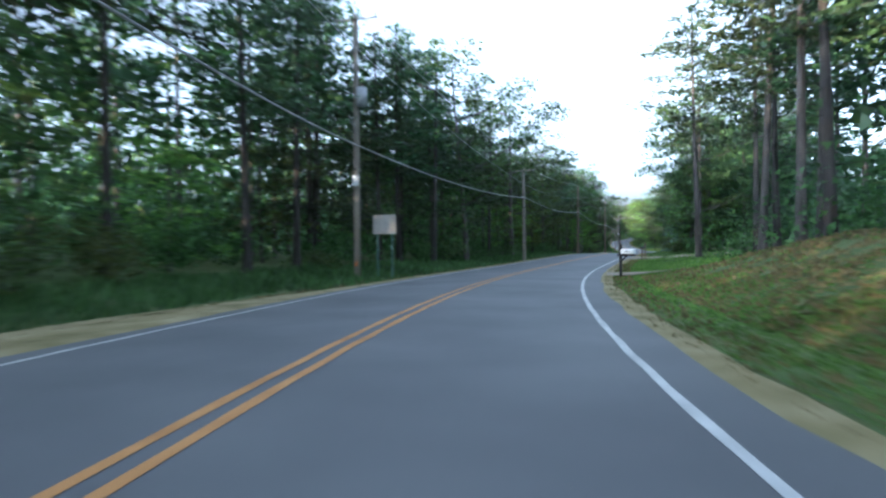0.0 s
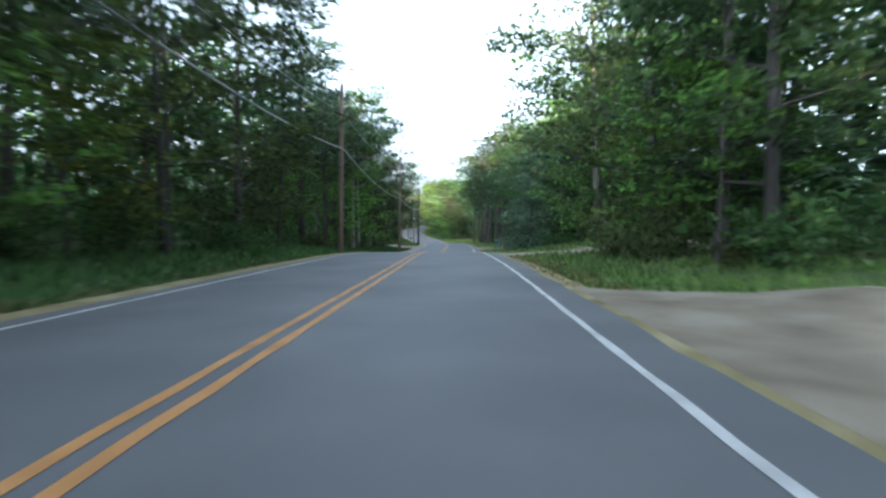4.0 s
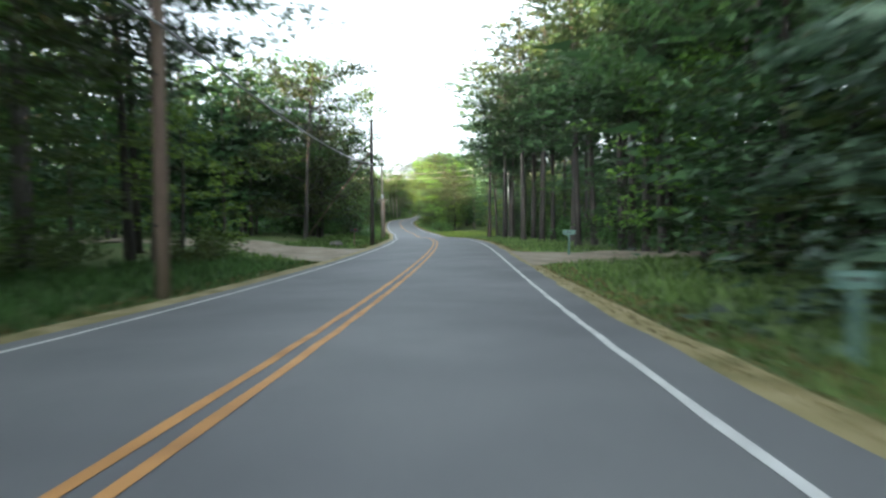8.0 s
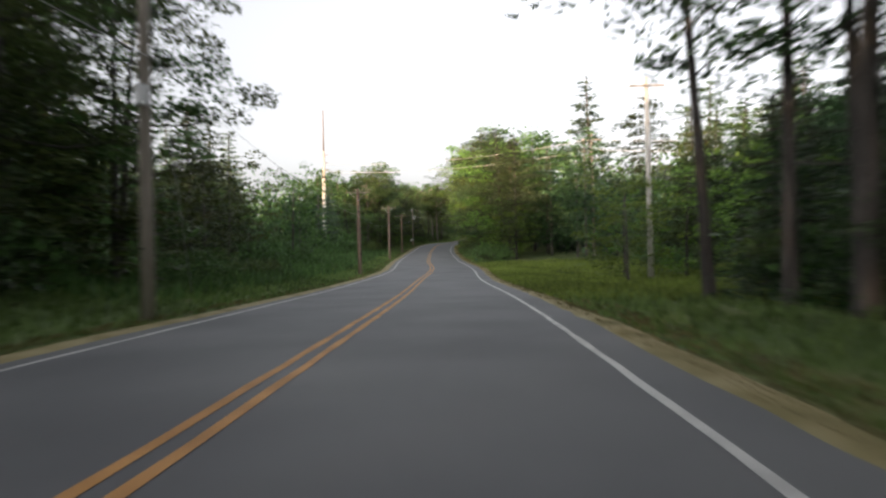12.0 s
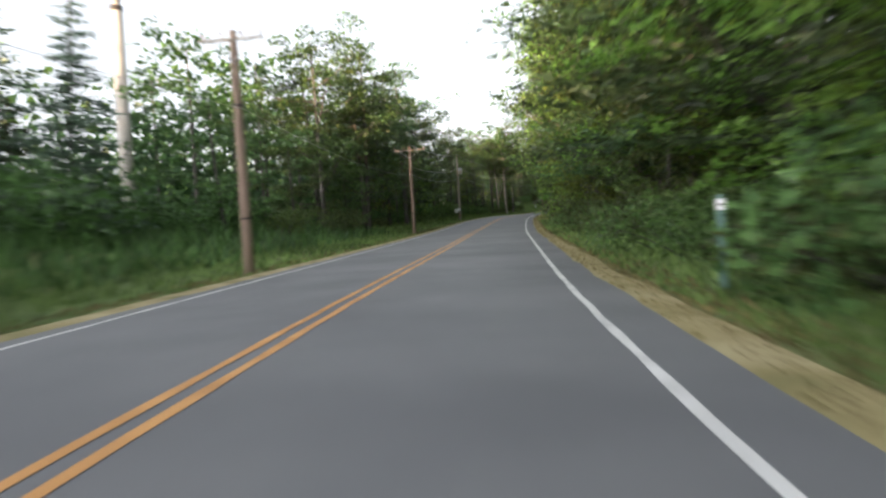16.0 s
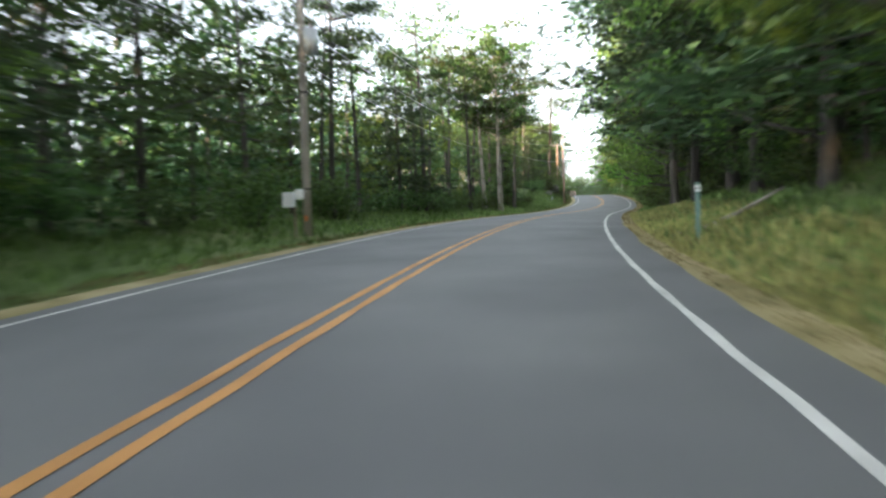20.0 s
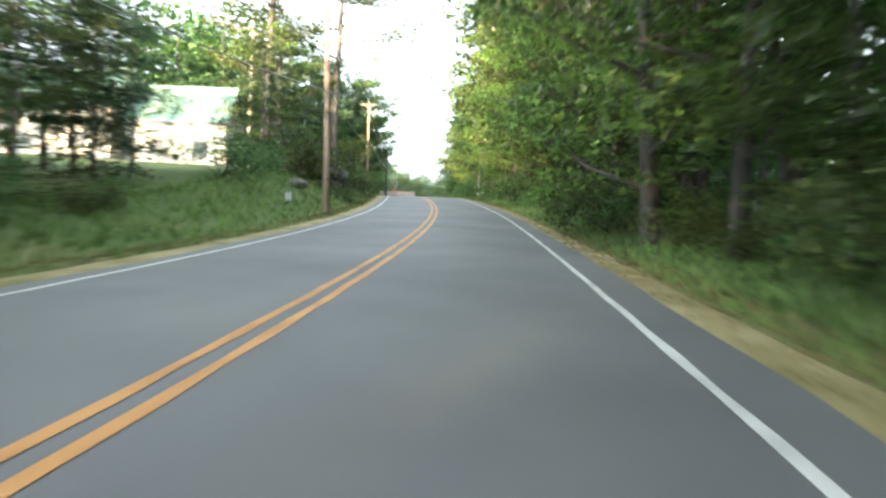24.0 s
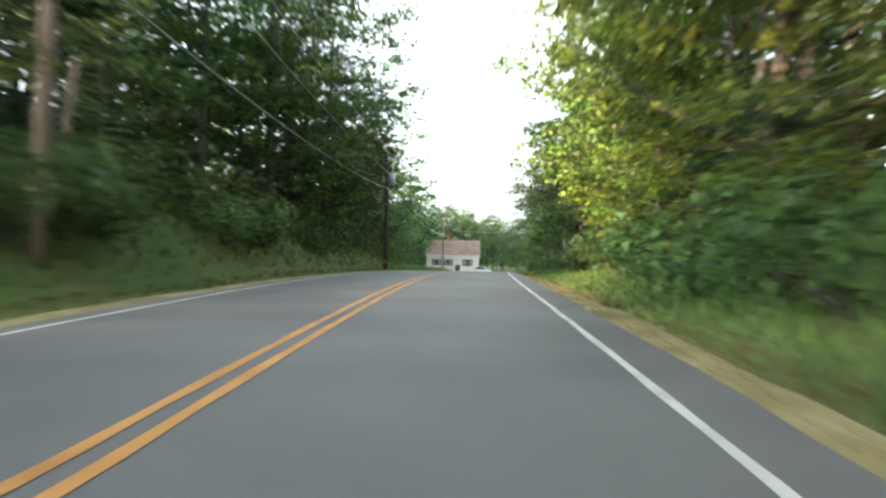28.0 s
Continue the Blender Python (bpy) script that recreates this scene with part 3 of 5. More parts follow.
SIZE = {"oak": 17, "maple": 15, "sapling": 7, "pine": 21, "white_pine": 19, "hemlock": 14, "spruce": 15, "birch": 15, "beech": 15, "red_pine": 21, "tall_beech": 20, "big_pine": 24, "open_pine": 21, "slim_oak": 17, "great_oak": 24}
rng = random.Random(77)


def far_from_road(x, y):
    return float(np.min((RX - x) ** 2 + (RY - y) ** 2)) ** .5


def in_view_line(x, y):
    """Keeps the house at the bend in sight."""
    ux, uy = 137.7 - 112.9, 564.7 - 436.1
    t = ((x - 112.9) * ux + (y - 436.1) * uy) / (ux * ux + uy * uy)
    px, py = 112.9 + ux * min(max(t, 0), 1.0), 436.1 + uy * min(max(t, 0), 1.0)
    return 0.3 < t and math.hypot(x - px, y - py) < 7.2


DEEP = {"leaf": [], "needle": [], "wood": []}


def plant_deep(kind, s, d, height, wide=1.0, row=1):
    """A tree of the deep woods, which is drawn as one with the rest."""
    p = land(s, d)
    if far_from_road(p.x, p.y) < 8 or in_view_line(p.x, p.y):
        return
    k = height / SIZE[kind]
    g = rng.uniform(0, 6.28)
    c, n = math.cos(g), math.sin(g)
    q = rng.choice((LOW if row < 3 else FAR)[kind])
    v = np.stack([(q[:, 0] * c - q[:, 1] * n) * k * wide + p.x, (q[:, 0] * n + q[:, 1] * c) * k * wide + p.y, q[:, 2] * k + p.z], 1)
    DEEP["needle" if kind in ("pine", "red_pine", "white_pine", "hemlock", "spruce", "big_pine", "open_pine") else "leaf"].append(v)
    ring = [(math.cos(t), math.sin(t)) for t in np.linspace(0, 6.283, 6)[:5]]
    r0, r1 = height * .0115, height * .003
    for (ax, ay), (bx, by) in zip(ring, ring[1:] + ring[:1]):
        a0, b0 = (p.x + ax * r0, p.y + ay * r0, p.z - .3), (p.x + bx * r0, p.y + by * r0, p.z - .3)
        a1, b1 = (p.x + ax * r1, p.y + ay * r1, p.z + height * .9), (p.x + bx * r1, p.y + by * r1, p.z + height * .9)
        DEEP["wood"].append(np.array([a0, b0, b1, a0, b1, a1]))


def plant(kind, s, d, height, wide=1.0, lean=0.0):
    tr, cr = rng.choice(KIND[kind])
    k = height / SIZE[kind]
    p = land(s, d)
    if far_from_road(p.x, p.y) < 5.5 or in_view_line(p.x, p.y):
        return
    ob = new("sapling" if kind == "sapling" else "tree")
    ob.matrix_basis = pose(p.x, p.y, p.z, rng.uniform(-2, 2) + lean, rng.uniform(-2, 2), rng.uniform(0, 360))
    ob.scale = (k * wide, k * wide, k)
    tagged(ob, ABOUT[kind], "sapling" if kind == "sapling" else "tree", "young trees" if kind == "sapling" else "roadside woods")
    for nm, me in (("trunk", tr), ("crown", cr)):
        new(nm, me).parent = ob


def shrub(s, d, k=1.0, tall=1.0):
    st, fo = rng.choice(BUSH)
    p = land(s, d)
    if in_view_line(p.x, p.y):
        return
    if abs(d) > 10.2:
        q = rng.choice(LOWBUSH)
        DEEP["leaf"].append(np.stack([q[:, 0] * k + p.x, q[:, 1] * k + p.y, q[:, 2] * k * tall + p.z], 1))
        return
    ob = new("bush")
    ob.matrix_basis = pose(p.x, p.y, p.z, 0, 0, rng.uniform(0, 360))
    ob.scale = (k, k, k * tall)
    tagged(ob, "leafy green shrub at the edge of the woods", "bush", "roadside shrubs")
    new("woody_base", st).parent = ob
    new("foliage", fo).parent = ob


def clear(s, d):
    """True where a drive, the road or a house needs the room."""
    gaps = ((31, 40, 4, 13), (61, 75, 4, 36), (90, 100, 4, 30), (147, 167, -19, -4), (142, 156, 4, 10.5), (258, 281, -19, -10.5), (167, 177, -11.5, -4), (404, 452, -38, -10.5), (444, 454, -19, -4), (452, 470, -19, -8.8), (119, 142, 5, 13))
    return any(q[0] < s < q[1] and q[2] < d < q[3] for q in gaps)


# from, to, side, nearest, rows, row step, spacing, kinds, low and high height
WOODS = [
    (-38, -4, -1, 8.8, 3, 5.0, 5.2, "oak maple", 12, 15),
    (-4, 40, -1, 10.4, 3, 5.0, 4.8, "oak pine open_pine pine red_pine pine", 14, 18),
    (40, 75, -1, 8.8, 3, 5.0, 4.8, "oak pine white_pine pine slim_oak", 13.5, 17),
    (75, 100, -1, 8.8, 3, 5.0, 4.8, "oak pine slim_oak maple", 11.5, 15),
    (100, 145, -1, 9.2, 3, 5.0, 4.8, "pine slim_oak open_pine maple oak", 14, 18),
    (145, 188, -1, 10.8, 3, 4.6, 3.6, "white_pine oak pine white_pine maple", 13, 16.5),
    (205, 292, -1, 31, 3, 4.0, 3.2, "white_pine hemlock hemlock maple hemlock", 9.5, 12.5),
    (292, 345, -1, 10.8, 3, 5.0, 5.0, "slim_oak white_pine maple oak slim_oak", 12, 15),
    (345, 368, -1, 10.2, 3, 5.2, 4.6, "oak slim_oak white_pine slim_oak maple", 10, 13),
    (368, 386, -1, 10.2, 2, 5.2, 5.2, "slim_oak", 13, 15),
    (386, 402, -1, 11.2, 2, 5.2, 4.4, "oak maple", 6.0, 7.8),
    (420, 455, -1, 36, 2, 5.0, 5.0, "oak maple pine", 13, 16),
    (452, 478, -1, 17, 4, 4.0, 3.7, "hemlock oak hemlock maple", 16, 21),
    (475, 575, -1, 9.4, 2, 5.0, 4.8, "oak maple white_pine maple", 14, 18),
    (575, 640, -1, 12, 3, 6.0, 5.0, "oak maple maple", 11, 15),
    (-38, 62, 1, 13.5, 2, 6, 6.5, "red_pine open_pine pine", 20, 24),
    (62, 90, 1, 10.5, 3, 5.0, 4.8, "white_pine maple big_pine open_pine", 15, 19),
    (90, 118, 1, 12.5, 3, 5.0, 4.6, "oak maple hemlock tall_beech pine", 16, 20),
    (118, 146, 1, 10.0, 3, 4.6, 4.2, "hemlock tall_beech white_pine white_pine pine", 19, 24),
    (146, 184, 1, 9.8, 3, 4.6, 3.5, "pine open_pine red_pine red_pine", 18, 22),
    (184, 199, 1, 9.6, 2, 3.4, 4.0, "open_pine red_pine", 17, 20),
    (203, 252, 1, 27, 4, 3.4, 2.7, "hemlock white_pine hemlock", 13, 15.5),
    (252, 276, 1, 10.0, 2, 5.0, 4.6, "big_pine tall_beech white_pine", 13, 16),
    (276, 322, 1, 9.6, 2, 5.0, 4.8, "tall_beech big_pine tall_beech", 16, 20),
    (322, 362, 1, 10, 2, 5.0, 4.8, "big_pine tall_beech oak big_pine", 17, 21),
    (362, 438, 1, 9.4, 2, 5.0, 4.8, "tall_beech tall_beech maple", 18, 23),
    (438, 470, 1, 9.6, 2, 5.0, 5.4, "tall_beech slim_oak open_pine birch", 13, 17),
    (470, 640, 1, 9.8, 2, 5.0, 5.0, "tall_beech slim_oak birch maple", 14, 18),
]
for s0, s1, side, d0, rows, step, gap, kinds, h0, h1 in WOODS:
    ks = kinds.split()
    for r in range(rows):
        s = s0 + rng.uniform(0, gap)
        while s < s1:
            d = side * (d0 + r * step + rng.uniform(-1.2, 1.6) + (1.5 if r else 0))
            if not clear(s, d):
                kd, hh, ww = rng.choice(ks), rng.uniform(h0, h1), rng.uniform(.85, 1.15)
                if r:
                    plant_deep(kd, s, d, hh, ww, r)
                else:
                    plant(kd, s, d, hh, ww)
            s += gap * rng.uniform(.7, 1.35)
# young growth and shrubs along the edge of the woods: from, to, side, nearest, depth, sapling gap, shrub gap
EDGE = [(-38, 45, -1, 9.4, 3, 8, 3.2), (45, 145, -1, 7.8, 3, 7, 3.2), (145, 205, -1, 8.6, 4, 8, 3.0), (205, 292, -1, 9, 16, 9, 1.5), (292, 345, -1, 8.5, 3, 6, 3.0), (345, 372, -1, 8.6, 3, 7, 3.0), (372, 402, -1, 8.6, 3, 14, 2.6),
        (412, 424, -1, 8.6, 2, 30, 3.5), (424, 431, -1, 5.8, .8, 30, 3.4), (433, 440, -1, 9.6, 2, 30, 2.4), (440, 447, -1, 6.3, 2.2, 30, 1.1), (460.5, 464, -1, 5.8, 2.6, 30, 1.6), (463, 520, -1, 6.2, 4, 6, 1.0), (520, 575, -1, 8, 4, 6, 3), (-38, 60, 1, 20, 6, 6, 5), (62, 90, 1, 8.6, 3, 5, 2.6), (90, 118, 1, 11.5, 2.5, 5, 2.6), (118, 145, 1, 8.6, 3, 5, 2.6), (150, 203, 1, 11, 8, 10, 3.5),
        (203, 252, 1, 18, 9, 7, 2.2), (252, 322, 1, 6.7, 3.0, 4.2, 1.5), (322, 362, 1, 9, 3, 5, 3.0), (362, 470, 1, 6.5, 3.0, 4.0, 1.5), (470, 575, 1, 7.4, 3, 5, 2.4)]
for s0, s1, side, d0, dep, gs1, gs2 in EDGE:
    for gap, young in ((gs1, True), (gs2, False)):
        s = s0 + rng.uniform(0, gap)
        while s < s1:
            d = side * (d0 + rng.uniform(0, dep) + (1.0 if young else 0))
            if not clear(s, d):
                if young:
                    plant("sapling", s, d, rng.uniform(4.5, 8.5), rng.uniform(.9, 1.25))
                else:
                    shrub(s, d, rng.uniform(.55, 1.15), rng.uniform(.8, 1.3))
            s += gap * rng.uniform(.6, 1.4)


# the deep woods: trees behind the front row, and woodland beyond them
def deep_woods():
    rs = np.random.RandomState(3)
    # unseen crowns added behind the start to close the road and block the sun
    for k in range(100):
        px, py, hh = rng.uniform(-70, 80), rng.uniform(-115, -48), rng.uniform(17, 19.5)
        q = rng.choice(FAR["oak"]) * (hh / 17)
        DEEP["leaf"].append(q + np.array([px, py, .5]))
    for side in (-1, 1):
        n = 46000
        s = rs.uniform(-40, 560 if side > 0 else 690, n)
        d = side * (rs.uniform(34, 60, n) + np.where((s > 195) & (s < 300), 14, 0))
        x, y, z, h = road_at(s)
        top = (12.0 + 3 * np.sin(s * .21 + side) + 2 * np.sin(s * .53)) * np.where((s > 146) & (s < 203) & (d > 0), .75, 1)
        pos = np.stack([x + d * np.cos(h), y + d * np.sin(h), ground_z(s, d) + rs.uniform(0, 1, n) ** .8 * top], 1)
        ok = ~((s > 400) & (s < 462) & (d < 0) & (d > -50))
        me = leaf_mesh("tmp", pos[ok], rs.uniform(.6, 1.25, int(ok.sum())), L_DECID, .3, .7, rs)
        DEEP["leaf"].append(corners(me))
        bpy.data.meshes.remove(me)
        # the wider forest
        n = 16000
        s = rs.uniform(-40, 560 if side > 0 else 690, n)
        d = side * rs.uniform(58, 128, n)
        x, y, z, h = road_at(s)
        pos = np.stack([x + d * np.cos(h), y + d * np.sin(h), ground_z(s, d) + rs.uniform(.1, 1, n) * (9 + 3 * np.sin(s * .13 + d * .2))], 1)
        me = leaf_mesh("tmp", pos, rs.uniform(1.6, 3.4, n), L_DECID, .6, .8, rs)
        DEEP["leaf"].append(corners(me))
        bpy.data.meshes.remove(me)
        n = 14000
        s = rs.uniform(-40, 560 if side > 0 else 690, n)
        d = side * rs.uniform(125, 300, n)
        x, y, z, h = road_at(s)
        pos = np.stack([x + d * np.cos(h), y + d * np.sin(h), ground_z(s, np.clip(d, -130, 130)) + rs.uniform(.1, 1, n) * (9 + 3 * np.sin(s * .13 + d * .2))], 1)
        me = leaf_mesh("tmp", pos, rs.uniform(3.0, 6.5, n), L_DECID, .7, .8, rs)
        DEEP["leaf"].append(corners(me))
        bpy.data.meshes.remove(me)
        # young growth closing the view between the trunks, shade painted by dark needle colour
        n = 34000
        s = rs.uniform(-38, 560 if side > 0 else 600, n)
        open_land = (s > 203) & (s < (252 if side > 0 else 292))
        d = side * (rs.uniform(17, 31, n) + np.where(open_land, 17, 0))
        top = (8.5 + 2.2 * np.sin(s * .31 + side) + 1.2 * np.sin(s * .83)) * np.where((s > 146) & (s < 203) & (d > 0), .9, 1)
        keep = np.array([not clear(p, q) for p, q in zip(s, d)])
        s, d, top = s[keep], d[keep], top[keep]
        x, y, z, h = road_at(s)
        pos = np.stack([x + d * np.cos(h), y + d * np.sin(h), ground_z(s, d) + rs.uniform(0, 1, len(s)) ** .9 * top], 1)
        pos = pos[np.array([not in_view_line(p[0], p[1]) for p in pos])]
        me = leaf_mesh("tmp", pos, rs.uniform(.55, 1.05, len(pos)), L_PINE, .3, .7, rs)
        DEEP["needle"].append(corners(me))
        bpy.data.meshes.remove(me)
        # undergrowth in clumps between the trunks
        m = 820
        cs = rs.uniform(-38, 560 if side > 0 else 600, m)
        cd = side * (rs.uniform(12, 30, m) + np.where((cs > 203) & (cs < 292), 18, 0))
        keep = np.array([not clear(p, q) for p, q in zip(cs, cd)])
        cs, cd = cs[keep], cd[keep]
        idx = np.repeat(np.arange(len(cs)), 110)
        x, y, z, h = road_at(cs[idx])
        top = rs.uniform(1.5, 5.5, len(cs))[idx]
        v = rs.normal(size=(len(idx), 2)) * 1.3
        dd = cd[idx]
        pos = np.stack([x + dd * np.cos(h) + v[:, 0], y + dd * np.sin(h) + v[:, 1], ground_z(cs[idx], dd) + rs.uniform(0, 1, len(idx)) * top], 1)
        ok = np.array([not in_view_line(p[0], p[1]) for p in pos])
        me = leaf_mesh("tmp", pos[ok], rs.uniform(.2, .42, int(ok.sum())), L_DECID, .4, .7, rs)
        DEEP["leaf"].append(corners(me))
        bpy.data.meshes.remove(me)
    groups = [np.concatenate(DEEP[k]) for k in ("leaf", "needle", "wood")]
    mats = np.concatenate([np.full(len(g) // 3, i) for i, g in enumerate(groups)])
    me = tri_mesh("deep_woods", np.concatenate(groups), mats)
    for m in (L_DECID, L_PINE, M_BARK):
        me.materials.append(m)
    me.update(calc_edges=True)
    tagged(new("deep_woods", me), "deep green woodland behind the roadside trees", "woods", kind="stuff")


# ---- grass on the verges ----
def grass(name, spans, count, h0, h1, material, seed, label, broad=1.0):
    rs = np.random.RandomState(seed)
    tot = sum(s1 - s0 for s0, s1, a, b in spans)
    S, D = [], []
    for s0, s1, a, b in spans:
        n = int(count * (s1 - s0) / tot)
        S.append(rs.uniform(s0, s1, n))
        u = rs.uniform(0, 1, n) ** 1.4
        D.append(a + (b - a) * u)
    S, D = np.concatenate(S), np.concatenate(D)
    keep = np.array([not on_drive(s, d) for s, d in zip(S, D)])
    S, D = S[keep], D[keep]
    x, y, z, h = road_at(S)
    base = np.stack([x + D * np.cos(h), y + D * np.sin(h), ground_z(S, D) - .02], 1)
    n = len(S)
    g = rs.uniform(0, 6.28, n)
    ht = rs.uniform(h0, h1, n) * (0.45 + .55 * np.clip((np.abs(D) - 4.6) / 1.6, 0, 1))
    wd = rs.uniform(.02, .05, n) * (1 + ht) * broad
    bx = np.stack([np.cos(g), np.sin(g), 0 * g], 1)
    tip = base + np.stack([rs.normal(size=n) * .35 * ht, rs.normal(size=n) * .35 * ht, ht], 1)
    V = np.stack([base - bx * wd[:, None], base + bx * wd[:, None], tip], 1).reshape(-1, 3).astype(np.float32)
    me = tri_mesh(name, V)
    me.materials.append(material)
    me.update(calc_edges=True)
    tagged(new(name, me), label, "grass", kind="stuff")


# left verge: the trees' shade is put into the darker weed colour
grass("shaded_verge_weeds", [(-38, 20, -9.5, -5.8), (20, 145, -9.5, -4.6)], 40000, .14, .46, L_WEED, 14, "verge grass and weeds in a darker green that stands for shade", 1.2)
grass("verge_grass", [(145, 205, -9.5, -4.55), (205, 300, -8.5, -4.55), (300, 575, -10.5, -4.55), (60, 118, 4.75, 13), (118, 203, 4.75, 10), (252, 575, 4.9, 8.5), (318, 358, 6.2, 12.5)], 132000, .10, .36, L_GRASS, 4,
      "long green grass along the road's verge", 1.2)
grass("lawn_grass", [(-38, 60, 4.7, 8), (-38, 60, 4.9, 22), (31, 62, 6, 20), (31, 62, 8, 22), (60, 80, 4.7, 14)], 110000, .04, .10, L_LAWN, 5, "short mown lawn grass beside the road", 2.2)
grass("meadow_weeds", [(200, 300, -30, -7)], 50000, .25, .8, L_WEED, 9, "dark green weeds on the meadow", 1.3)
grass("meadow_grass", [(200, 252, 4.75, 30)], 60000, .12, .34, L_MEADOW, 6, "tall green meadow grass and weeds", 1.2)
grass("dry_bank_grass", [(316, 358, 4.6, 7.6)], 9000, .14, .40, L_DRY, 16, "dry yellow grass on the roadside bank", 1.4)
grass("lawn_thatch", [(-38, 31, 5.8, 20)], 45000, .04, .12, L_THATCH, 8, "brown dry thatch of the mown lawn", 2.4)
grass("dry_grass", [(-38, 575, -5.4, -4.35), (-38, 575, 4.3, 5.4), (235, 575, 4.2, 5.3), (60, 575, 4.25, 5.6), (12, 31, 7, 18), (316, 360, 4.8, 8)], 130000, .05, .20, L_DRY, 7, "dry straw-coloured grass at the road's edge", 1.8)


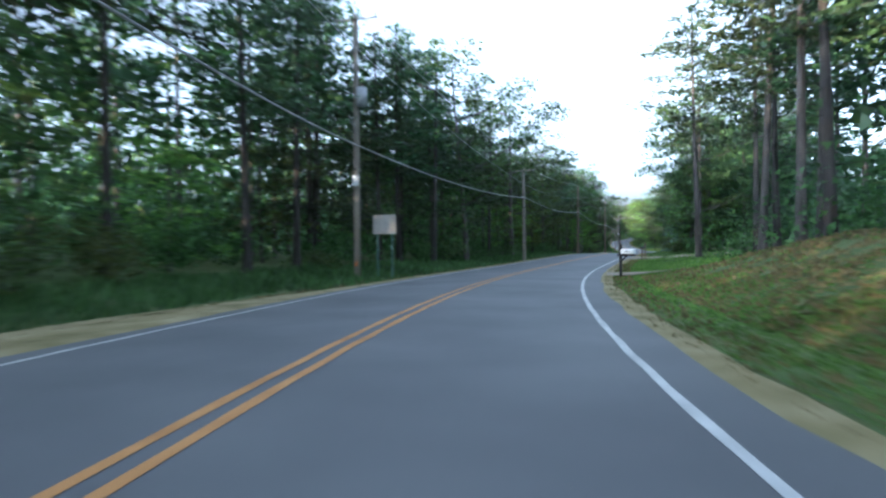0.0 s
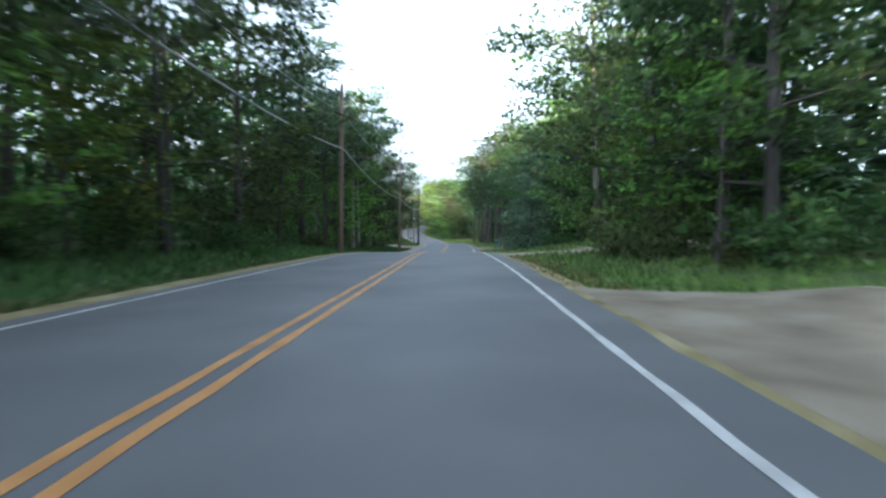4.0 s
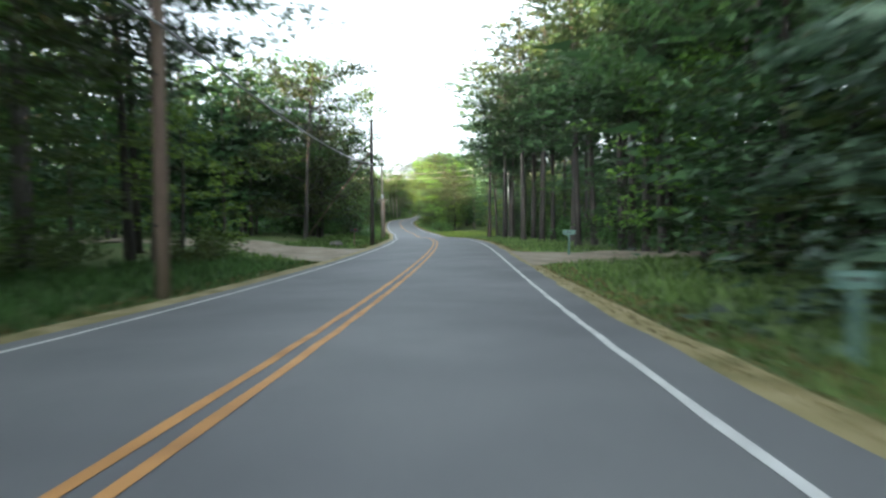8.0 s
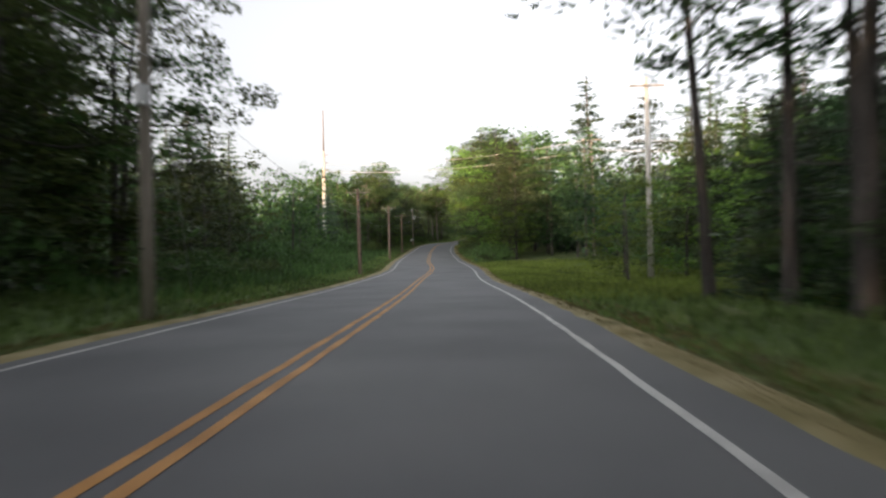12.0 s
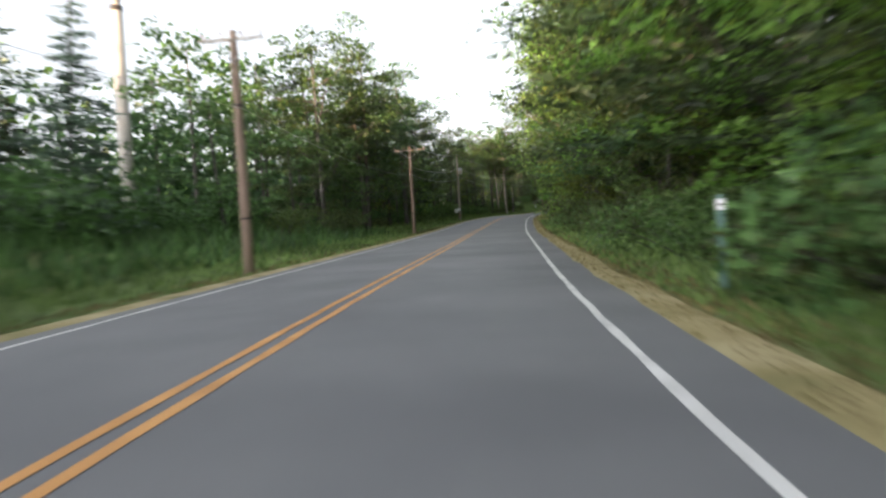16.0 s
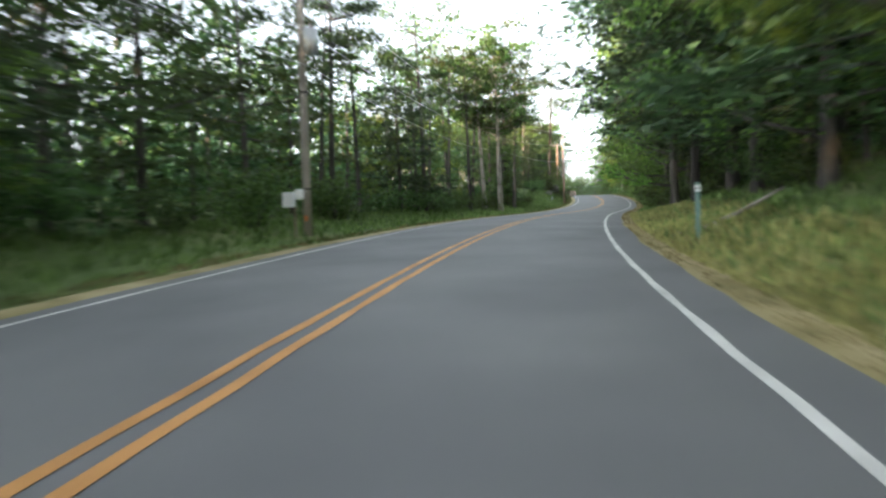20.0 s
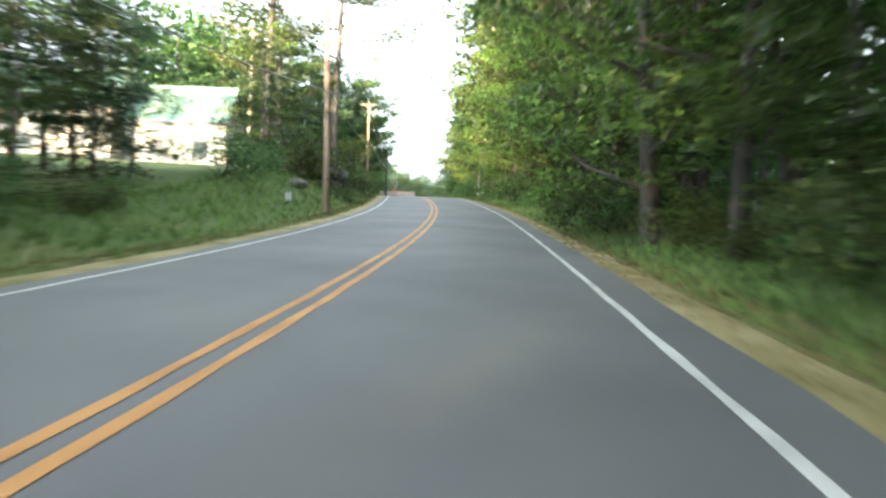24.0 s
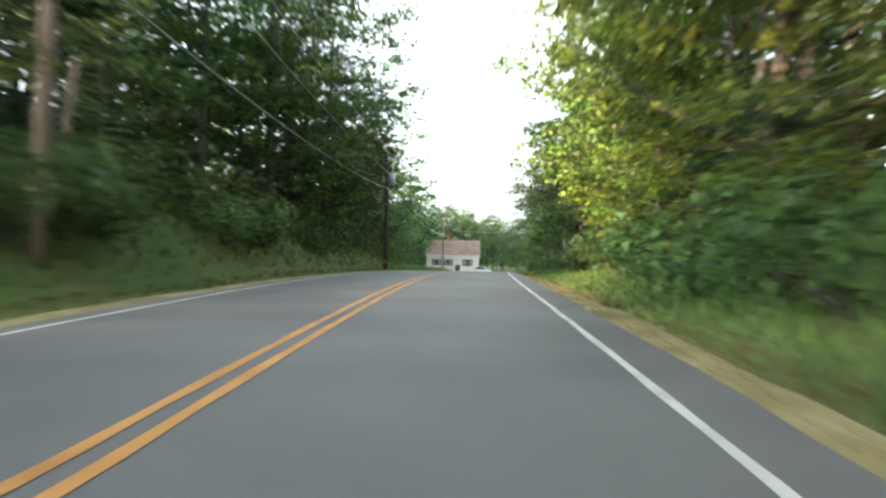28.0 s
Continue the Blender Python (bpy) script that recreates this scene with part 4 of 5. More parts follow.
# ---- single trees that stand out ----
# left-hand oaks and maples at 403-409: added partly to shade the house
for kind, s, d, h in (("red_pine", 46, 13.2, 24), ("red_pine", 37, 13.6, 24), ("red_pine", 31, 13.4, 23), ("red_pine", 60.7, 10.2, 22), ("red_pine", 66, 17, 22), ("pine", 80, 10.5, 20),
                      ("spruce", 126, 9.2, 13), ("hemlock", 130, 11.6, 14), ("hemlock", 136, 10.5, 14), ("birch", 121, -8.2, 14), ("birch", 125.2, -8.4, 15), ("birch", 118, -11, 14),
                      ("maple", 178, -10.5, 9), ("oak", 200, -10.8, 13), ("maple", 205, -13.5, 11), ("pine", 185, 8.4, 17), ("pine", 190, 9.0, 17),
                      ("pine", 196, 10.4, 16), ("pine", 252, 30, 19), ("sapling", 224, 13, 6.5), ("sapling", 231, 14.5, 8), ("sapling", 228, 18, 8), ("white_pine", 270, 9.8, 17),
                      ("pine", 303.5, -9.5, 16), ("pine", 314, -10, 16), ("red_pine", 393.7, -10.6, 18), ("oak", 372, 6.9, 16), ("oak", 436.7, 7.2, 17),
                      ("white_pine", 427.2, -11.4, 9), ("oak", 409, 7.4, 16), ("maple", 384, 7.2, 15), ("maple", 396, 7.0, 15), ("maple", 432.5, -11.6, 11), ("maple", 435.8, -12, 11), ("beech", 424, 8.8, 9), ("beech", 428.5, 9.3, 10), ("sapling", 434, -12.5, 6), ("sapling", 106, 12.3, 6), ("white_pine", 293, 9.8, 20), ("white_pine", 299, 10.5, 19), ("hemlock", 197, -11, 10), ("hemlock", 202, -12.4, 15), ("hemlock", 208, -14.5, 14), ("hemlock", 213, -17, 12), ("red_pine", 465.5, 9.9, 18), ("pine", 150, 11.5, 18), ("white_pine", 153, 12.8, 17), ("pine", 156, 11, 18), ("white_pine", 148, 15, 18), ("white_pine", 159, 12, 18), ("oak", 141, 11.8, 16), ("maple", 145, 12.8, 16), ("oak", 138.5, 14, 18), ("maple", 420, 9.6, 16), ("beech", 431, 10, 15), ("white_pine", 340, 10.2, 18), ("pine", 347, 9.8, 18), ("white_pine", 354, 9.8, 18), ("oak", 403, -13, 8.6), ("oak", 406.5, -15.5, 9.5), ("maple", 403, -18.5, 9.5), ("oak", 408, -21, 11), ("maple", 403, -24, 11), ("oak", 409, -26.5, 12), ("hemlock", 202, 11.5, 6.5), ("hemlock", 199.5, 10.6, 6.2), ("hemlock", 196.5, 11.6, 7), ("hemlock", 203.5, 13.6, 6.6), ("hemlock", 193, 11.2, 8), ("hemlock", 189, 12.5, 8), ("hemlock", 200.5, 13.4, 6.8), ("hemlock", 197.5, 14.5, 7.4), ("white_pine", 193, -11.6, 10), ("hemlock", 197.5, -12.6, 15), ("white_pine", 189.5, -11.4, 9), ("hemlock", 204.5, -13.5, 14), ("maple", 413, -14, 7.5), ("beech", 445, 8.6, 9), ("beech", 449, 9.0, 10), ("beech", 453, 8.8, 9), ("beech", 472, 10, 15), ("beech", 482, 10, 15), ("beech", 490, 9.2, 15), ("oak", 478, -9.5, 16), ("maple", 486, -9.5, 16), ("oak", 494, -10, 16), ("hemlock", 224, -15, 11), ("hemlock", 228, -15.5, 10.5), ("hemlock", 232, -16.5, 8), ("hemlock", 235, -18, 8), ("hemlock", 240, -21, 8.5), ("spruce", 292, -33.3, 20), ("spruce", 288, -42, 20), ("spruce", 276, 23.4, 25), ("pine", 258, 26, 19),
                      ("big_pine", 264, 9.0, 16.5), ("big_pine", 281, 8.4, 19), ("big_pine", 312, 8.4, 21), ("big_pine", 330, 8.6, 20), ("big_pine", 343, 8.8, 20), ("big_pine", 466, 9.0, 19), ("open_pine", 404, 8.6, 22),
                      ("open_pine", 188, 6.4, 17), ("open_pine", 183.5, 7.4, 19), ("open_pine", 173.5, 7.6, 20), ("open_pine", 201.5, 9.3, 16),
                      ("slim_oak", 318, -9.0, 18), ("slim_oak", 323.6, -9.9, 15), ("slim_oak", 304.3, -10, 15), ("slim_oak", 348.5, -10.1, 14), ("slim_oak", 361.8, -9.4, 15), ("slim_oak", 372, -9, 14.5), ("slim_oak", 384, -9, 11.7),
                      ("birch", 376.2, -8.8, 17), ("birch", 377.1, -7.6, 16), ("birch", 378.4, -7.8, 16), ("slim_oak", 387.1, -8.3, 15), ("tall_beech", 400.2, 6.4, 20), ("birch", 455.7, 6.4, 9), ("tall_beech", 426.6, 9.4, 20),
                      ("maple", 167.5, -9.8, 14), ("oak", 178, -10.2, 16), ("maple", 204.5, -10, 12.9), ("maple", 207, -11, 12), ("open_pine", 135.5, -13, 17), ("open_pine", 142.3, -11, 17),
                      ("big_pine", 349, 7.4, 17), ("tall_beech", 357, 7.0, 17), ("tall_beech", 365, 7.2, 17), ("white_pine", 34, -11.5, 14.5), ("white_pine", 46, -10.8, 15), ("pine", 51, -10.2, 16), ("white_pine", 56, -11, 15), ("white_pine", 408, -14, 11), ("hemlock", 406.5, -12.4, 9), ("white_pine", 411, -17, 12), ("birch", 436, -14.5, 16), ("white_pine", 170, -22, 14), ("white_pine", 163.5, -21, 13), ("big_pine", 176, -16, 15), ("white_pine", 172, -15, 13.5), ("big_pine", 183, -13, 17), ("pine", 158, -24, 14), ("spruce", 273, -14, 9.4), ("hemlock", 391.5, -10, 4.4), ("hemlock", 396, -10.5, 4.6), ("hemlock", 394, -12, 5), ("hemlock", 399.5, -11.4, 4.6), ("hemlock", 388, -9.2, 4.2), ("open_pine", 447, 8.2, 21), ("open_pine", 455, 8.4, 22), ("open_pine", 461, 9, 20), ("open_pine", 438, 8.6, 23), ("tall_beech", 432, 10, 17), ("oak", 428, 9.4, 15)):
    plant(kind, s, d, h)
for s, d, h in ((439, -8.25, 23), (433.5, -12.75, 24)):
    plant("great_oak", s, d, h, 1.35)
for kind, s, d, h in (("hemlock", 461, -18.5, 17), ("hemlock", 465.5, -16.5, 18), ("white_pine", 470, -14.5, 18), ("hemlock", 457, -20.5, 16), ("white_pine", 452.5, -20.5, 17), ("hemlock", 449, -17.5, 13), ("hemlock", 469, -11.5, 11), ("white_pine", 476, -12, 16)):
    plant(kind, s, d, h)
ring = [land(439, -8.25, 1.82) + Vector((.41 * math.cos(i * .3927), .41 * math.sin(i * .3927), .03 * math.sin(i * .7854))) for i in range(17)]
tagged(tube("marking_tape", ring, [.035] * 17, M_ORANGE, sides=6), "orange-red marking tape tied round a thick tree trunk", "marking tape")


for s, d in ((427, -8.8), (429.5, -8.6), (431.5, -9.4), (443.6, -7.4), (441.4, -7.6), (445, -7.0)):
    shrub(s, d, 1.15, 1.25)
for s, d, k in ((268, -13.5, .8), (272, -12.5, .9), (276, -14.2, 1.1), (277.5, -12.6, .9), (264, -12, .7), (281, -13.4, 1.2), (284, -11.6, 1.1), (266, -12.5, 1.5), (269.5, -14, 1.7), (274, -15, 1.6), (457.5, -6.2, .5), (459.2, -6.4, .55)):
    shrub(s, d, k, 1.0)
deep_woods()


# ---- poles and overhead lines ----
def pole(s, d, h, wood, label, arm=0.0, can=0.0, box_at=0.0, radius=.15):
    p = land(s, d)
    ob = thing("utility_pole", p, turn(s), label, "utility pole", "poles along the road")
    lean = rng.uniform(-.012, .012) * h
    tube("shaft", [(0, 0, -.6), (lean * .3, 0, h * .3), (lean * .7, 0, h * .7), (lean, 0, h)], [radius * 1.12, radius * 1.02, radius * .85, radius * .68], wood, ob, 14)
    if arm:
        part("crossarm", box(arm, .07, .085, (lean, -radius * .8, h - .28), .01), M_POLE_GREY, ob)
        for i in range(4):
            xx = lean + arm * (-.46 + .92 * i / 3)
            tube("insulator", [(xx, -radius * .8, h - .23), (xx, -radius * .8, h - .14), (xx, -radius * .8, h - .12), (xx, -radius * .8, h - .06)], [.018, .02, .05, .03], M_CERAMIC, ob, 8)
        for sg in (-1, 1):
            tube("arm_brace", [(lean + sg * arm * .3, -radius * .9, h - .33), (lean, -radius * .9, h - .95)], [.014, .014], M_GALV, ob, 5)
    else:
        tube("pin_insulator", [(lean, 0, h - .02), (lean, 0, h + .14), (lean, 0, h + .16), (lean, 0, h + .26)], [.02, .02, .06, .035], M_CERAMIC, ob, 8)
    if can:
        bm = bmesh.new()
        bmesh.ops.create_cone(bm, cap_ends=True, segments=18, radius1=.24, radius2=.24, depth=.85, matrix=Matrix.Translation((.36, -.08, can)))
        bmesh.ops.bevel(bm, geom=[e for e in bm.edges if abs(e.verts[0].co.z - e.verts[1].co.z) < .01], offset=.04, segments=2, affect="EDGES")
        t = part("transformer", bm, M_CAN, ob, "grey cylindrical pole transformer", True)
        tube("bushing", [(.36, -.08, can + .40), (.36, -.08, can + .62)], [.05, .03], M_CERAMIC, t, 8)
    if can:
        part("tag", box(.10, .02, .18, (.02, -radius * 1.13, .62), .004), M_ORANGE, ob, "small orange plastic tag")
    if box_at:
        part("meter_box", box(.26, .14, .46, (.05, -radius - .05, box_at), .015), M_PLASTIC, ob, "small pale plastic box")
    for zz in (1.6, 4.9):
        tube("bolt_band", [(0, 0, zz), (0, 0, zz + .06)], [radius * 1.06, radius * 1.05], M_POLE_DARK, ob, 14)
    return p, lean


POLES = [(-9, -5.2, 10.5, M_POLE, 0, 0, 0), (28.8, -6.7, 12.0, M_POLE_GREY, 2.2, 8.2, 4.4), (61.2, -4.85, 8.6, M_POLE_GREY, 1.4, 0, 0), (95.9, -4.7, 9.6, M_POLE, 0, 0, 0),
         (131.9, -4.9, 10.6, M_POLE, 0, 0, 0), (166.7, -4.7, 9.3, M_POLE_DARK, 0, 0, 0), (196.7, -5.3, 9.6, M_POLE_GREY, 1.6, 0, 5.1), (233.3, -5.5, 6.7, M_POLE, 1.9, 0, 0),
         (268.1, -5.1, 7.1, M_POLE, 1.9, 0, 0), (301.2, -5.3, 6.9, M_POLE, 2.5, 0, 0), (338.4, -6.5, 8.6, M_POLE_GREY, 0, 6.6, 0), (388, -10.2, 9.0, M_POLE, 0, 0, 0),
         (415.4, -5.4, 10.0, M_POLE, 0, 0, 0), (463.7, -6.2, 10.5, M_POLE, 1.9, 0, 0), (498.8, -5.3, 8.6, M_POLE_DARK, 1.8, 6.6, 0), (547, -6.3, 8.2, M_POLE_GREY, 0, 0, 0)]
LOOKS = {M_POLE: "weathered brown wooden utility pole", M_POLE_GREY: "grey wooden utility pole", M_POLE_DARK: "dark creosoted wooden utility pole"}
tops = []
for s, d, h, wood, arm, can, bx in POLES:
    p, lean = pole(s, d, h, wood, LOOKS[wood] + (" with a crossarm" if arm else " beside the road"), arm, can, bx)
    tops.append((p, h, turn(s), s))


def cable(a, b, sag, r, label, name="overhead_cable"):
    a, b = Vector(a), Vector(b)
    P = [a.lerp(b, i / 16) - Vector((0, 0, sag * 4 * (i / 16) * (1 - i / 16))) for i in range(17)]
    tagged(tube(name, P, [r] * 17, M_CABLE, sides=6), label, "cable", "overhead lines")


for (p, h, w, s), (q, g, w2, s2) in zip(tops, tops[1:]):
    long = (p - q).length
    thick = .034 if s < 150 else .022 if s > 380 else (.006 if 190 < s < 290 else .012)
    thin = .014 if s < 150 or s > 290 else .004
    cable(p + Vector((.16, 0, min(6.0, h * .68))), q + Vector((.16, 0, min(6.0, g * .68))), long * .016, thick, "thick grey communication cable between poles")
    if 190 < s < 290:
        continue
    cable(p + Vector((0, 0, h + .22)), q + Vector((0, 0, g + .22)), long * .011, thin, "thin bare power line between pole tops", "power_line")
    cable(p + Vector((.15, 0, h - 1.6)), q + Vector((.15, 0, g - 1.6)), long * .013, thin, "thin service line between poles", "power_line")
cable(tops[15][0] + Vector((0, 0, 6.6)), land(530, 8.5) + Vector((0, 0, 5.6)), .8, .02, "service cable crossing the road")

# the tall line that crosses the road at the meadow
tall = thing("transmission_pole", land(279, -15.3), turn(279), "tall pale transmission pole standing among meadow bushes", "power pole")
tube("shaft", [(0, 0, -.8), (0, 0, 5), (.04, 0, 10.6)], [.33, .30, .26], M_POLE_WHITE, tall, 16)
tube("collar", [(.04, 0, 10.5), (.04, 0, 10.75)], [.28, .28], M_POLE_DARK, tall, 16)
tube("upper_shaft", [(.04, 0, 10.7), (.06, 0, 14.5)], [.18, .14], M_POLE_WHITE, tall, 12)
tube("mast", [(.06, 0, 14.4), (.1, 0, 20.5)], [.12, .06], M_POLE, tall, 12)
for zz in (11.6, 12.7, 13.8):
    tube("line_post_insulator", [(.1, 0, zz), (.75, 0, zz + .15)], [.06, .045], M_CERAMIC, tall, 8)
tall2 = thing("transmission_pole", land(227.8, 15.5), turn(228), "tall grey wooden pole standing in the meadow", "power pole")
tube("shaft", [(0, 0, -.8), (0, 0, 7), (-.05, 0, 14)], [.21, .18, .13], M_POLE_WHITE, tall2, 14)
part("crossarm", box(2.4, .1, .13, (-.05, -.17, 13.4), .012), M_POLE_GREY, tall2)
tall3 = thing("transmission_pole", land(256, 18.8), turn(256), "tall pale pole where the wires cross the road", "power pole")
tube("shaft", [(0, 0, -.8), (0, 0, 7), (-.05, 0, 14.2)], [.2, .17, .12], M_POLE_GREY, tall3, 12)
part("crossarm", box(2.2, .1, .13, (-.05, -.17, 13.3), .012), M_POLE_GREY, tall3)
for k, zz in enumerate((13.4, 12.2)):
    cable(land(279, -15.3, 12.6 - k * 1.1), land(256, 18.8, zz), 1.0, .026, "bare transmission line crossing above the road", "power_line")
    cable(land(256, 18.8, zz), land(252, 75, zz), 1.2, .026, "bare transmission line over the meadow", "power_line")
# props and guys
for s, d, h, lx, lab, wd in ((466, -7.4, 3.4, .35, "leaning yellow-brown wooden stub pole in the bushes", M_POLE), (461.5, -8.25, 2.5, .9, "slanting wooden stub pole in the bushes", M_POLE)):
    q = thing("stub_pole", land(s, d), turn(s), lab, "pole")
    tube("shaft", [(0, 0, -.4), (lx * .5, 0, h * .5), (lx, 0, h)], [.10, .09, .08], wd, q, 10)
    tube("cap", [(lx, 0, h), (lx * 1.01, 0, h + .05)], [.085, .06], M_GALV, q, 10)
gp = land(173.5, -11)
tagged(tube("guy_pole", [gp - Vector((0, 0, .3)), land(170.1, -7.9, 3.4), land(166.75, -4.8, 6.9)], [.075, .07, .065], M_POLE, sides=10), "slanting grey wooden push brace of a dark pole", "pole brace")
cable(land(196.7, -5.3, 8.6), land(205, -7.5, 0), 0.0, .012, "steel guy wire anchored in the grass", "guy_wire")


# ---- signs, mailboxes, posts ----
def sign_board(s, d, rz):
    ob = thing("road_sign", land(s, d), turn(s) + rz, "blank pale road sign board on two green posts", "road sign")
    part("panel", box(1.15, .03, .88, (0, .0, 2.5), .012), M_SIGNBACK, ob)
    for sx in (-.36, .36):
        bm = box(.075, .045, 3.1, (sx, .045, 1.35), .006)
        box(.03, .05, 3.1, (sx, .065, 1.35), 0, bm)
        part("post", bm, M_GREENPOST, ob, "green channel steel post")
        for zz in (2.22, 2.78):
            tube("bolt", [(sx, -.024, zz), (sx, -.014, zz)], [.014, .014], M_GALV, ob, 6)


sign_board(29.5, -5.62, -4)


def mailbox(s, d, rz, shell, post_mat, label, flag=True, scale=1.0, second=False, low=0.0, gallows=False):
    ob = thing("mailbox", land(s, d, -low), turn(s) + rz, label, "mailbox", "roadside mailboxes")
    if gallows:
        part("post", box(.11, .11, 1.75, (0, .32, .60), .008), post_mat, ob)
        tube("brace", [(0, .30, .70), (0, -.02, 1.02)], [.035, .035], post_mat, ob, 6)
        part("arm", box(.09, .85, .09, (0, .06, .985), .008), post_mat, ob)
    else:
        part("post", box(.10, .10, 1.15, (0, 0, .48), .008), post_mat, ob)
    part("support", box(.14, .50, .03, (0, 0, 1.035), .005), post_mat, ob)
    xs = (-.16, .16) if second else (0,)
    for x0 in xs:
        L, r = .50 * scale, .085 * scale
        prof = [(-r, 0), (r, 0), (r, r * 1.15)] + [(r * math.cos(g), r * 1.15 + r * math.sin(g)) for g in np.linspace(.3, math.pi - .3, 7)] + [(-r, r * 1.15)]
        V = [(x0 + px, yy, 1.05 + pz) for yy in (-L / 2, L / 2) for px, pz in prof]
        n = len(prof)
        F = [(k, (k + 1) % n, n + (k + 1) % n, n + k) for k in range(n)] + [tuple(range(n))[::-1], tuple(range(n, 2 * n))]
        sh = mesh_obj("box_shell", V, F, shell, ob)
        part("box_door", box(2 * r * 1.05, .012, 2 * r * 1.05, (x0, -L / 2 - .007, 1.05 + r * 1.05), .004), shell, ob)
        tube("door_knob", [(x0, -L / 2 - .03, 1.05 + r * 1.7), (x0, -L / 2 - .012, 1.05 + r * 1.7)], [.012, .016], M_GALV, ob, 8)
        for k in range(4):
            part("number_bar", box(.004, .035, .05, (x0 - r - .003, -.09 + k * .06, 1.05 + r), 0), M_BLACKPLASTIC, ob)
        if flag:
            part("flag", box(.008, .14, .05, (x0 + r + .012, .05, 1.05 + r * 1.6), .002), M_REDLENS, ob, "small red metal flag")


mailbox(31.6, 5.28, 75, M_PLASTIC, M_POLE_DARK, "large white mailbox on a braced dark wooden post beside the lawn", scale=1.2, gallows=True)
mailbox(61.2, 5.6, 80, M_BLACKPLASTIC, M_POLE, "small black mailbox on a tall brown wooden post", scale=.8)
top = thing("post_sign", land(61.2, 5.85), turn(61), "plain brown wooden post beside a mailbox", "post")
part("post", box(.11, .11, 1.65, (0, 0, .7), .01), M_POLE, top)
part("cap", box(.14, .14, .04, (0, 0, 1.545), .01), M_POLE, top)
mailbox(124.2, 5.7, 80, M_GREENPOST, M_GREENPOST, "grey-green mailbox in the long grass", scale=.8, low=.25)
mailbox(149.8, 6.9, 78, M_GREENPOST, M_GREENPOST, "grey-green mailbox on a green post by the pull-off", scale=1.2)
mailbox(165.6, -5.9, -80, M_BLACKPLASTIC, M_POLE, "black mailbox on a short leaning wooden post", scale=1.1)
mk = thing("reflector_marker", land(121, 6.0), turn(121), "small round orange reflector on a thin stake", "road marker")
tube("stake", [(0, 0, -.2), (0, 0, .75)], [.012, .012], M_GALV, mk, 6)
tube("reflector", [(0, -.03, .72), (0, -.015, .72)], [.07, .075], M_ORANGE, mk, 14)


def post(s, d, h, label):
    ob = thing("marker_post", land(s, d), turn(s), label, "marker post", "marker posts")
    part("post", box(.10, .05, h + .3, (0, 0, h / 2 - .15), .006), M_GREENPOST, ob)
    part("plate", box(.13, .012, .16, (0, -.034, h - .12), .004), M_PLASTIC, ob, "small white plate")
    part("cap", box(.115, .065, .03, (0, 0, h + .01), .006), M_GREENPOST, ob)
    part("writing_bar", box(.08, .004, .02, (0, -.043, h - .12), 0), M_BLACKPLASTIC, ob)


post(259.3, 5.6, 1.38, "green steel marker post with a white plate")
post(333.5, 5.45, 1.35, "grey-green marker post with a white plate on the bank")
bx = thing("notice_board", land(337.9, -6.5, 0), turn(338), "white boxes fixed low on the utility pole's side", "utility box")
for sx, zz, w in ((-.28, 1.25, .42), (.10, 1.42, .26)):
    q = part("housing", box(w, .16, .5 if w > .3 else .34, (sx, -.30, zz), .02), M_PLASTIC, bx)
    part("cover", box(w * .86, .02, (.5 if w > .3 else .34) * .8, (sx, -.388, zz), .008), M_TRIM, q)
    part("strap", box(.04, .22, .04, (sx, -.18, zz), .004), M_GALV, q)
part("stake", box(.06, .06, 1.6, (-.1, -.25, .5), .005), M_POLE, bx)


# ---- rocks ----
def rock(s, d, sx, sy, sz, seed, label):
    rr = random.Random(seed)
    bm = bmesh.new()
    bmesh.ops.create_icosphere(bm, subdivisions=3, radius=1)
    off = Vector((rr.uniform(0, 50), rr.uniform(0, 50), rr.uniform(0, 50)))
    for v in bm.verts:
        k = 1 + .35 * noise.noise(v.co * .9 + off) + .14 * noise.noise(v.co * 2.6 + off)
        v.co = Vector((v.co.x * k * sx, v.co.y * k * sy, max(v.co.z * k, -.6) * sz))
    ob = part("rock", bm, M_ROCK)
    p = land(s, d, sz * .25)
    ob.matrix_basis = pose(p.x, p.y, p.z, 0, 0, rr.uniform(0, 360))
    tagged(ob, label, "rock", "rocks on the bank")


for i, (s, d, a, b, c) in enumerate(((432, -10, 1.8, 1.1, .6), (437, -9.4, 1.3, .9, .5), (420.8, -8.1, .8, .6, .35))):
    rock(s, d, a, b, c, i, "grey mossy ledge rock on the roadside bank")
rock(163.5, -6.9, .55, .4, .35, 9, "grey boulder beside the drive")
pd = thing("utility_pedestal", land(414.6, -7.1, -.1), turn(414), "small pale green utility pedestal in the weeds", "utility box")
part("housing", box(.26, .24, .70, (0, 0, .20), .03), M_CAN, pd)
part("cap", box(.30, .28, .08, (0, 0, .58), .03), M_GREENPOST, pd, "green cap")


